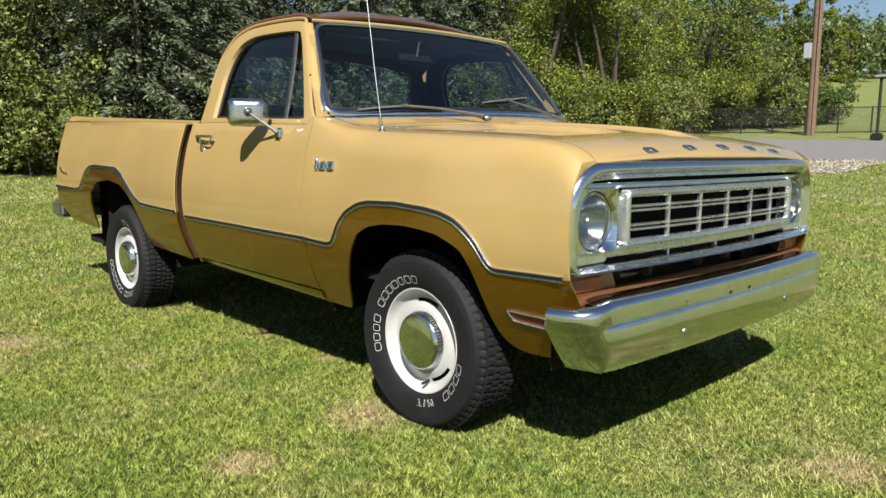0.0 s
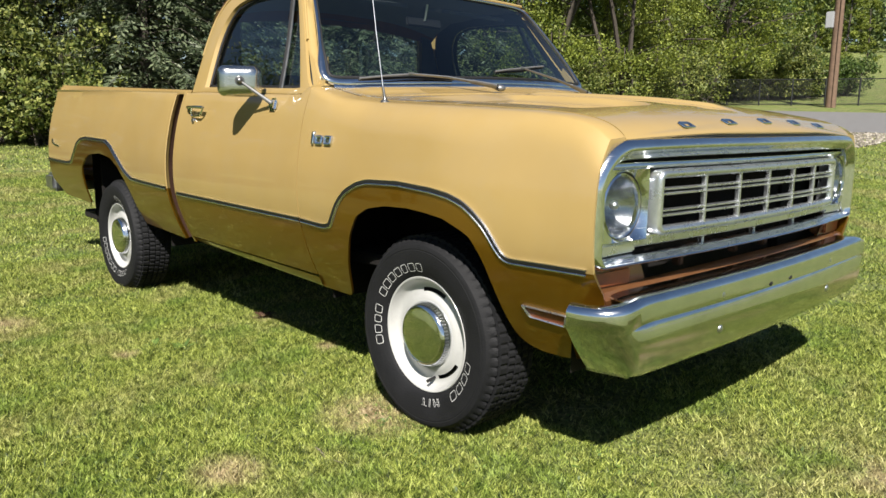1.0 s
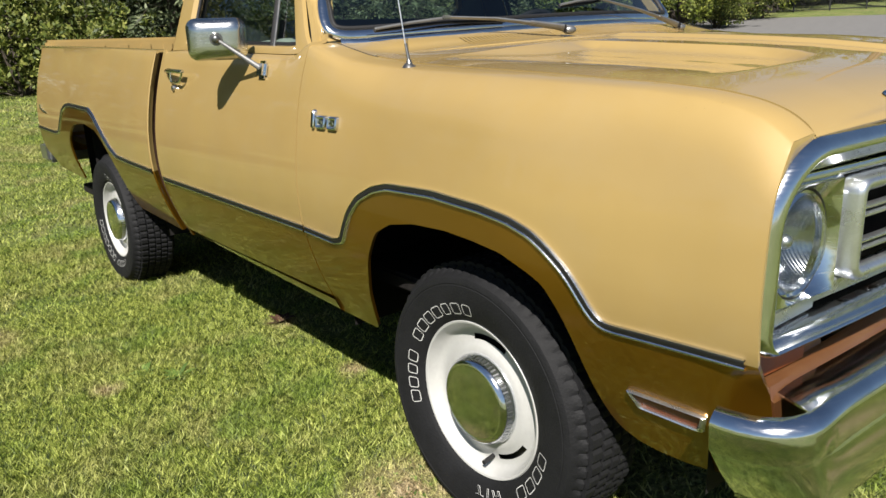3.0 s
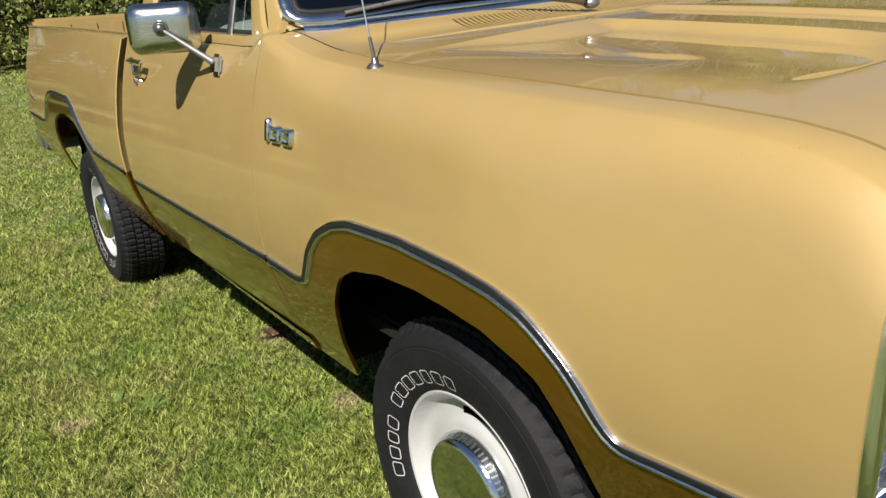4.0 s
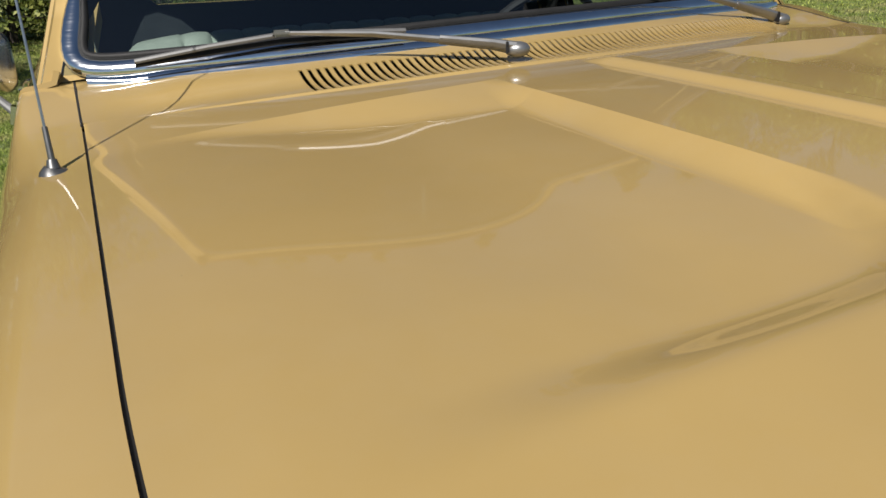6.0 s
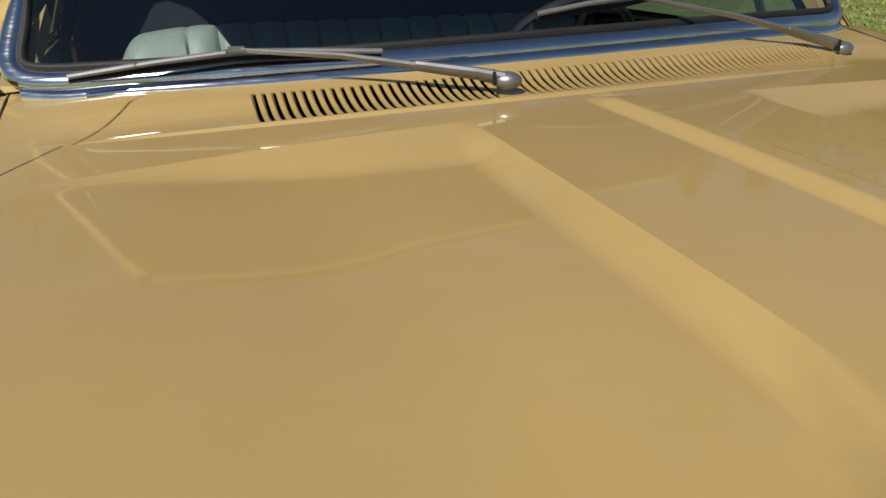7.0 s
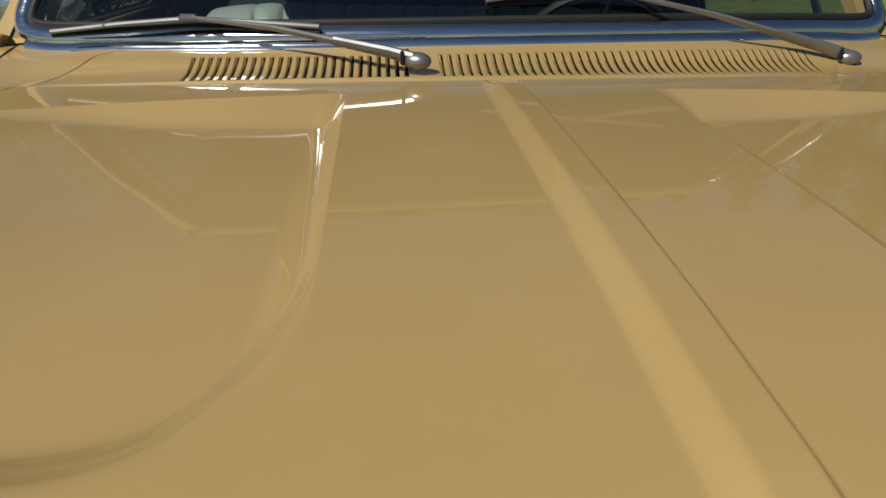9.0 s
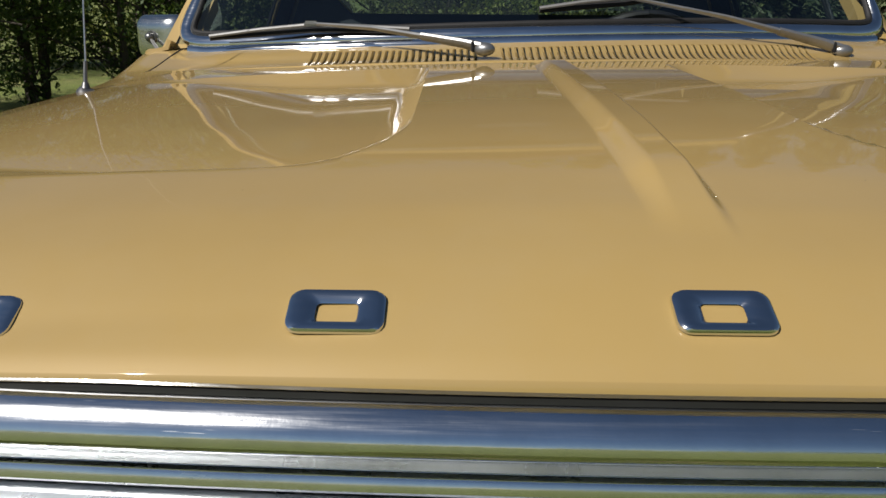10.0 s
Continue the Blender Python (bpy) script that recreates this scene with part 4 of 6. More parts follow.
# rolled front edge of the fenders, in to the chrome
for s in (-1, 1):
    edge = [(side_y(.714, z), z) for z in np.linspace(.70, FTOP(.716) - .105, 16)] + [p[1:] for p in fender_shoulder(.7155, FTOP(.716) - .105, s)]
    ring = sorted((math.atan2(z - .9, abs(y) - .75), abs(y) - .006 * abs(ny), z - .006 * max(0, nz)) for y, z, ny, nz in path if y < -.70)
    ang = [p[0] for p in ring]
    cols = []
    for y, z in edge:
        a = math.atan2(z - .9, y - .75)
        qy, qz = np.interp(a, ang, [p[1] for p in ring]), np.interp(a, ang, [p[2] for p in ring])
        cols.append([(x, s * (y + (qy - y) * f), z + (qz - z) * f) for x, f in ((.7150, 0), (.7160, .2), (.7155, .50), (.7135, .8), (.7100, 1.0))])
    part("fender_front_edge", mesh_of("fender_front_edge", *grid(cols, flip=(s < 0)), GOLD, smooth=60), truck, "rolled front edge of the fender")
# near-black sheet gives the grille openings their shade
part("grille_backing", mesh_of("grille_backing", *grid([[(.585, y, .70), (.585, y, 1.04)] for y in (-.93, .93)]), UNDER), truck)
# shelf under the hood lip
box("radiator_top", (.62, 0, 1.025), (.16, 1.72, .02), BLACK, truck, .004)

panel_r = rounded_rect(-.915, .915, .758, .983, .02, 4)
part("grille_panel", mesh_of("grille_panel", *frame_ring(panel_r, [(0, .66), (0, .706), (-.004, .712), (-.012, .712), (-.016, .704)], nose), ALU, smooth=50), truck, "bright panel frame between the headlights")
cols = [[(.7125 + nose(y), y, .984), (.7150 + nose(y), y, .988), (.7170 + nose(y), y, .986), (.718 + nose(y), y, .977), (.712 + nose(y), y, .972)] for y in np.linspace(-.905, .905, 24)]
part("grille_header", mesh_of("grille_header", *grid(cols, flip=True), CHROME_OLD, smooth=50), truck, "bright header strip over the grille")
# grille of three rows and six columns
grille = part("grille", mesh_of("grille", *frame_ring(rounded_rect(-.684, .684, .771, .964, .03, 6), [(0, .652), (.001, .708), (-.004, .717), (-.010, .720), (-.018, .718), (-.025, .711), (-.027, .698)], nose), ALU, smooth=50), truck, "aluminium grille with black openings")
grille.location.x = .027
for k in range(1, 6):
    y = -.650 + k * (1.300 / 6)
    box("grille_bar", (.705 + nose(y), y, .870), (.018, .0145, .160), ALU, grille, .004)
for z in (.836, .900):
    for dz in (-.0076, .0076):
        cols = [[(.698 + nose(y), y, z + dz + .0046), (.708 + nose(y), y, z + dz + .0046), (.713 + nose(y), y, z + dz + .0015), (.713 + nose(y), y, z + dz - .0015), (.708 + nose(y), y, z + dz - .0046), (.698 + nose(y), y, z + dz - .0046)] for y in np.linspace(-.675, .675, 15)]
        part("grille_rail", mesh_of("grille_rail", *grid(cols, flip=True), ALU), grille)
    cols = [[(.692 + nose(y), y, z - .004), (.692 + nose(y), y, z + .004)] for y in np.linspace(-.675, .675, 15)]
    part("grille_groove", mesh_of("grille_groove", *grid(cols), BLACK), grille)
# lower bright bar with its dark slot
cols = [[(.685, y, .764), (.703 + nose(y), y, .764), (.709 + nose(y), y, .759), (.708 + nose(y), y, .742), (.702 + nose(y), y, .737), (.680, y, .737)] for y in np.linspace(-.91, .91, 20)]
part("slot_edge", mesh_of("slot_edge", *grid(cols, flip=True), ALU), truck)
for y in (-.36, .36, 0.0):
    box("slot_post", (.69 + nose(y), y, .728), (.02, .012, .026), ALU, truck, .003)
for s in (-1, 1):
    box("slot_end", (.675, s * .825, .742), (.04, .18, .036), ALU, truck, .006)
    # headlight with bezel plate
    lamp = new("headlight")
    lamp.parent = truck
    lamp.location.x = .012
    cy, cz, r = s * .815, .864, .090
    th = np.linspace(-math.pi, math.pi, 64, endpoint=False)
    def on_rect(a):
        hy, hz = .107, .106
        k = min(hy / max(1e-6, abs(math.cos(a))), hz / max(1e-6, abs(math.sin(a))))
        return cy + k * math.cos(a), .866 + k * math.sin(a)
    cols = []
    for a in th:
        py, pz = on_rect(a)
        c, q = math.cos(a), math.sin(a)
        cols.append([(.66 + nose(py), py, pz), (.706 + nose(py), py, pz), (.712 + nose(py), py * .97 + cy * .03, pz * .97 + cz * .03), (.704 + nose(cy), cy + (r + .010) * c, cz + (r + .010) * q), (.690 + nose(cy), cy + (r + .002) * c, cz + (r + .002) * q)])
    part("bezel", mesh_of("bezel", *grid(cols, closed=True), CHROME_OLD, smooth=45), lamp, "bright headlight bezel")
    cols = [[(.690 + dx + nose(cy), cy + (r + dr) * math.cos(a), cz + (r + dr) * math.sin(a)) for dx, dr in ((0, .006), (.010, .005), (.014, 0), (.010, -.005), (-.004, -.006))] for a in th]
    part("retaining_ring", mesh_of("retaining_ring", *grid(cols, closed=True), CHROME), lamp, "chrome retaining ring")
    # black ring puts the shade of the gap round the lens into colour
    cols = [[(.692 + dx + nose(cy), cy + (r + dr) * math.cos(a), cz + (r + dr) * math.sin(a)) for dx, dr in ((-.01, .0115), (.0085, .011), (.0095, .008), (.006, .0045))] for a in th]
    part("lamp_gap_ring", mesh_of("lamp_gap_ring", *grid(cols, closed=True), BLACK), lamp, "black ring for the shaded gap round the lens")
    dome = [[(.690 + nose(cy) + .040 * math.cos(f * math.pi / 2) + .0012 * math.sin(30 * math.sin(f * math.pi / 2) * math.cos(a)), cy + (r - .002) * math.sin(f * math.pi / 2) * math.cos(a), cz + (r - .002) * math.sin(f * math.pi / 2) * math.sin(a)) for f in np.linspace(0.0, 1, 14)] for a in th]
    ln = part("lens", mesh_of("lens", *grid(dome, closed=True, flip=True), LENS, smooth=80), lamp, "ribbed clear glass")
    ln.visible_shadow = False
    bowl = [[(.692 + nose(cy) - .065 * (1 - f * f), cy + (r - .003) * f * math.cos(a), cz + (r - .003) * f * math.sin(a)) for f in np.linspace(0.02, 1, 10)] for a in th]
    part("reflector", mesh_of("reflector", *grid(bowl, closed=True), REFLECTOR, smooth=80), lamp, "silvered reflector")
    bm = bmesh.new()
    bmesh.ops.create_uvsphere(bm, u_segments=12, v_segments=8, radius=.014, matrix=Matrix.Translation((.655, cy, cz)))
    part("bulb", bm_mesh("bulb", bm, STEEL), lamp)
    # wrap-round brown valance end with the amber lamp
    turn = new("turn_signal")
    turn.parent = truck
    box("lamp_body", (.655, s * .84, .657), (.05, .19, .062), ROOF, turn, .01)
    box("amber_lens", (.683, s * .842, .657), (.014, .178, .052), AMBER, turn, .006, "amber turn signal lens", Matrix.Rotation(s * .07, 4, "Z"))

# valance behind the bumper
def sill(y):
    return .012 - .006 * (y / .94) ** 4


cols = []
for y in np.linspace(-.972, .972, 36):
    col = []
    for x, z in ((.60, .692), (.672, .690), (.676, .684), (.672, .630), (.698, .625), (.714, .604), (.70, .50)):
        # ends inside the rounded corner of the fender
        col.append((x + sill(y), y * (side_y(.712, z) - .006) / .972, z))
    cols.append(col)
h = 7
vs, fs = grid(cols, flip=True)
fs = [f for k, f in enumerate(fs) if not (k % 6 == 2 and abs(cols[k // 6][0][1]) < .70)]
val = part("front_valance", mesh_of("front_valance", vs, fs, ROOF), truck, "coppery brown valance above the bumper")
thick(val, .006)
# dark sheet stands in for the shade behind the valance opening
part("valance_shade_sheet", mesh_of("valance_shade_sheet", *grid([[(.56, y, .5), (.56, y, .7)] for y in (-.88, .88)]), UNDER), truck)
box("radiator_support", (.60, .1, .655), (.03, .9, .012), RUST, truck, .003)
for y in (-.35, .05, .3):
    box("latch_bracket", (.62, y, .655), (.03, .03, .06), RUST, truck, .004)


# front bumper
def bumper_line(n=90):
    pts = []
    for u in np.linspace(-1, 1, n):
        a = abs(u)
        if a < .80:
            y = a / .80 * .90
            x = .842 - .030 * (y / .90) ** 2
        else:
            t = (a - .80) / .20
            y = .90 + .112 * math.sin(t * math.pi / 2)
            x = .812 - .132 * (1 - math.cos(t * math.pi / 2)) - .02 * t
        pts.append((x, y * (1 if u > 0 else -1)))
    return pts


line = bumper_line()
prof = [(-.10, .623), (-.032, .626), (-.015, .6215), (-.003, .610), (.000, .600), (.002, .552), (-.006, .545), (-.002, .536), (-.002, .47), (-.010, .41), (-.024, .388), (-.050, .380), (-.09, .380)]
cols = []
for i, (x, y) in enumerate(line):
    x0, y0 = line[max(0, i - 1)]
    x1, y1 = line[min(len(line) - 1, i + 1)]
    t = Vector((x1 - x0, y1 - y0)).normalized()
    nx, ny = t.y, -t.x
    end = float(sm(.82, 1.01, abs(y)))
    crease = 1 - float(sm(.86, .93, abs(y)))
    col = []
    for k, (d, z) in enumerate(prof):
        dd = d if k != 6 else -.002 - .006 * crease
        dd = max(dd, -.03) if end > .5 and d < -.03 else dd
        zz = z - .022 * end * (z > .5) + .012 * end * (z < .45)
        inset = 1 - .085 * end * float(sm(.56, .385, zz))
        col.append((x + nx * dd, (y + ny * dd) * inset, zz))
    cols.append(col)
bumper = part("front_bumper", mesh_of("front_bumper", *grid(cols, flip=True), CHROME, smooth=40), truck, "polished chrome front bumper with bolts")
thick(bumper, .006)
for y in (-.44, .44):
    for z in (.572, .462):
        bm = bmesh.new()
        bmesh.ops.create_uvsphere(bm, u_segments=14, v_segments=8, radius=.013, matrix=Matrix.Translation((.838 - .03 * (y / .9) ** 2, y, z)) @ Matrix.Diagonal((.55, 1, 1, 1)))
        part("bumper_bolt", bm_mesh("bumper_bolt", bm, STEEL), bumper, "bumper bolt head")
for y, z in ((-.115, .562), (.045, .562)):
    bm = bmesh.new()
    add_box(bm, (.842, y, z), (.010, .020, .012), .003, Matrix.Rotation(.4, 4, "X"))
    part("plate_bolt", bm_mesh("plate_bolt", bm, BLACK), bumper, "small dark plate bolt")
for s in (-1, 1):
    box("bumper_bracket", (.70, s * .44, .51), (.22, .05, .10), UNDER, truck, .01)

# rear bumper and hitch
box("rear_bumper", (-4.285, 0, .610), (.21, 2.02, .135), STEEL, truck, .022, "chrome rear bumper")
box("tow_hitch", (-3.72, -.86, .405), (.27, .08, .055), UNDER, truck, .006, "black tow hitch bar")

# ---- side marker, badges, handle, mirror ----
for s in (-1, 1):
    mk = [(.455, .553), (.611, .545), (.598, .504), (.473, .515)]
    c = (sum(p[0] for p in mk) / 4, sum(p[1] for p in mk) / 4)
    marker = new("side_marker")
    marker.parent = truck
    def mp(p, k, o):
        x, z = c[0] + (p[0] - c[0]) * k, c[1] + (p[1] - c[1]) * (1 - (1 - k) * 2.2)
        return (x, s * (side_y(x, z) + o), z)
    cols = []
    m4 = []
    for i in range(4):
        p, q = mk[i], mk[(i + 1) % 4]
        m4 += [(p[0] + (q[0] - p[0]) * t, p[1] + (q[1] - p[1]) * t) for t in np.linspace(0.04, .96, 6)]
    for p in m4:
        cols.append([mp(p, 1.03, -.003), mp(p, 1.02, .006), mp(p, .97, .010), mp(p, .90, .007), mp(p, .87, -.001)])
    part("marker_frame", mesh_of("marker_frame", *grid(cols, flip=(s > 0), closed=True), ALU), marker, "bright metal frame")
    part("marker_lens", mesh_of("marker_lens", [mp(p, .885, .002) for p in m4], [tuple(range(len(m4)))[::-s]], AMBER, smooth=0), marker, "dark amber lens")

# model badge "100" on the fender: chrome edges, black inside
for s in (-1, 1):
    badge = new("fender_badge")
    badge.parent = truck
    badge["label"] = "chrome 100 badge with black edges"
    for x0, w, solid in ((-.590, .018, True), (-.548, .050, False), (-.488, .050, False)):
        xm = x0 if s < 0 else -.535 * 2 - x0
        zc = 1.022 + (.006 if solid else 0)
        path2 = rounded_rect(-w / 2, w / 2, -.019 - (.007 if solid else 0), .019 + (.008 if solid else 0), .008, 3)
        prof2 = [(.0, 0), (-.001, .008), (-.005, .011), (-.010, .009), (-.012, .004)] if not solid else [(0, 0), (-.001, .008), (-.004, .011), (-.0088, .011)]
        y0 = side_y(xm, zc)
        cols = [[(xm + (py + d * ny), s * (y0 + h2 - (pz + d * nz) * .17), zc + pz + d * nz) for d, h2 in prof2] for py, pz, ny, nz in path2]
        part("digit", mesh_of("digit", *grid(cols, closed=True, flip=(s < 0)), CHROME), badge)
        if not solid:
            me = mesh_of("digit_inset", [(xm + (py - .008 * ny), s * (y0 + .004 - (pz - .008 * nz) * .17), zc + pz - .008 * nz) for py, pz, ny, nz in path2], [tuple(range(len(path2)))[::s]], BLACK, smooth=0)
            part("digit_inset", me, badge)
            box("digit_core", (xm, s * (y0 + .006), zc), (.016, .008, .014), CHROME, badge, .003)

# script plate on the bed side: plain strokes
for i, (dx, dz, w) in enumerate(((0, .02, .035), (.03, .005, .05), (.075, -.004, .06), (.13, -.008, .05))):
    x, z = -4.02 + dx, .905 + dz
    box("bed_script", (x, -(side_y(x, z) + .003), z), (w, .006, .012 + (.02 if i == 0 else 0)), CHROME, truck, .002)

for s in (-1, 1):
    hx, hz = -1.668, 1.142
    handle = new("door_handle")
    handle.parent = truck
    y0 = side_y(hx, hz)
    box("escutcheon", (hx - .10, s * (y0 + .003), hz + .008), (.05, .014, .026), CHROME, handle, .005)
    tube("pull", [(hx - .12, s * (y0 + .008), hz + .012), (hx - .09, s * (y0 + .020), hz + .013), (hx, s * (y0 + .028), hz + .013), (hx + .105, s * (y0 + .028), hz + .010)], .0085, CHROME, handle, 10, "chrome pull handle", flat=.7)
    tube("grip_loop", [(hx + .105, s * (y0 + .028), hz + .010), (hx + .094, s * (y0 + .030), hz - .008), (hx + .062, s * (y0 + .028), hz - .030), (hx - .035, s * (y0 + .022), hz - .032), (hx - .055, s * (y0 + .018), hz - .026), (hx - .050, s * (y0 + .018), hz + .010)], .0050, CHROME, handle, 8, "thin chrome loop of the handle")
    bm = bmesh.new()
    bmesh.ops.create_cone(bm, segments=16, radius1=.012, radius2=.010, depth=.014, cap_ends=True, matrix=Matrix.Translation((hx - .03, s * (side_y(hx, 1.088) + .004), 1.088)) @ Matrix.Rotation(math.pi / 2, 4, "X"))
    part("lock_cylinder", bm_mesh("lock_cylinder", bm, STEEL), handle)

# right-hand mirror
mirror = new("side_mirror")
mirror.parent = truck
mirror["label"] = "chrome door mirror on an arm"
head = Matrix.Translation((-1.092, -1.058, 1.259)) @ Matrix.Rotation(radians(62), 4, "Z")
cols = []
ring = rounded_rect(-.093, .093, -.065, .065, .032, 8)
cols = [[head @ Vector((py * k, -o, pz * k)) for k, o in [(.97, -.010), (1, -.006), (1, .004)] + [(k, .004 + .036 * (1 - k ** 6)) for k in (.985, .95, .88, .78, .64, .48, .32, .16)]] for py, pz, ny, nz in ring]
vs, fs = grid(cols, closed=True)
cap = len(vs)
vs.append(head @ Vector((0, -.040, 0)))
n7 = 11
fs += [(i * n7 + 10, ((i + 1) % len(ring)) * n7 + 10, cap) for i in range(len(ring))]
part("mirror_shell", mesh_of("mirror_shell", vs, fs, SATIN, smooth=60), mirror, "polished rectangular mirror shell")
part("mirror_glass", mesh_of("mirror_glass", [head @ Vector((py * .95, .007, pz * .95)) for py, pz, _, _ in ring], [tuple(range(len(ring)))], CHROME, smooth=0), mirror)
kn = head @ Vector((0, -.048, 0))
tube("mirror_socket", [head @ Vector((0, -.034, 0)), head @ Vector((0, -.044, 0))], .023, DULL, mirror, 18, r2=.019)
bm = bmesh.new()
bmesh.ops.create_uvsphere(bm, u_segments=16, v_segments=10, radius=.014, matrix=Matrix.Translation(kn))
part("mirror_knob", bm_mesh("mirror_knob", bm, DULL), mirror)
tube("mirror_arm", [kn, kn.lerp(Vector((-.952, -.985, 1.164)), .5), (-.952, -.985, 1.164)], .0045, BRUSHED, mirror, 10, "tapered steel arm", r2=.0095)
box("mirror_mount", (-.946, -(side_y(-.946, 1.160) + .006), 1.160), (.056, .024, .056), CHROME, mirror, .010, "chrome foot on the door", Matrix.Rotation(radians(-13), 4, "X"))

# antenna
ant = new("antenna")
ant.parent = truck
ant["label"] = "thin whip antenna on a chrome base"
ax, ay, az = -.279, -.905, FTOP(-.279) - .008
part("antenna_base", mesh_of("antenna_base", *tube_geo([Vector((ax, ay, az)), Vector((ax, ay - .001, az + .006)), Vector((ax, ay, az + .010))], .021, .011, 16), DULL), ant)
tube("antenna_neck", [(ax, ay, az + .008), (ax - .002, ay, az + .020)], .009, DULL, ant, 12, r2=.006)
tube("antenna_collar", [(ax, ay, az + .008), (ax - .004, ay, az + .03), (ax - .012, ay, az + .06)], .0046, DULL, ant, 10, r2=.0035)
tube("antenna_mast", [(ax - .012, ay, az + .055), (ax - .05, ay + .0, az + .25), (ax - .115, ay + .005, az + .60), (ax - .19, ay + .01, az + .95)], .0019, STEEL, ant, 6, r2=.0010)

# wipers
for px, py, pz, j, tl, tr in ((-.429, -.108, 1.240, (-.602, -.515, 1.292), (-.625, -.765, 1.268), (-.565, -.285, 1.288)), (-.541, .700, 1.238, (-.598, .204, 1.355), (-.590, .012, 1.335), (-.604, .38, 1.3795))):
    wiper = new("wiper")
    wiper.parent = truck
    P, J = Vector((px, py, pz)), Vector(j)
    d = (J - P).normalized()
    bm = bmesh.new()
    turn_z = Matrix.Rotation(math.atan2(d.y, d.x), 4, "Z")
    bmesh.ops.create_uvsphere(bm, u_segments=20, v_segments=12, radius=1.0, matrix=Matrix.Translation(P + d * .012 + Vector((0, 0, .006))) @ turn_z @ Matrix.Diagonal((.024, .0185, .0145, 1)))
    part("wiper_pivot", bm_mesh("wiper_pivot", bm, SILVER), wiper, "grey metal pivot cap")
    box("arm_hinge", P + d * .034 + Vector((.003, 0, .009)), (.005, .033, .024), RUBBER, wiper, .002, "", turn_z)
    mid = P + d * .16 + Vector((.008, 0, .014))
    tube("wiper_arm", [P + d * .018 + Vector((.002, 0, .008)), P + d * .06 + Vector((.004, 0, .012)), mid], .015, SILVER, wiper, 10, "silver wiper arm", r2=.0105, flat=.6)
    tube("wiper_rod", [mid, P + d * .28 + Vector((.008, 0, .016)), J + Vector((.006, 0, .006))], .0085, SILVER, wiper, 8, r2=.005, flat=.6)
    L, R = Vector(tl), Vector(tr)
    tube("blade_bridge", [L, (L + J) / 2 + Vector((.004, 0, .004)), J + Vector((.006, 0, .004)), (R + J) / 2 + Vector((.004, 0, .003)), R], .0042, BRUSHED, wiper, 8, flat=1.2)
    tube("blade_rubber", [L + Vector((-.006, 0, -.004)), J + Vector((-.010, 0, -.008)), R + Vector((-.006, 0, -.004))], .005, RUBBER, wiper, 6, flat=1.6)
    box("blade_clip", J + Vector((.010, 0, .006)), (.014, .034, .012), SILVER, wiper, .004)


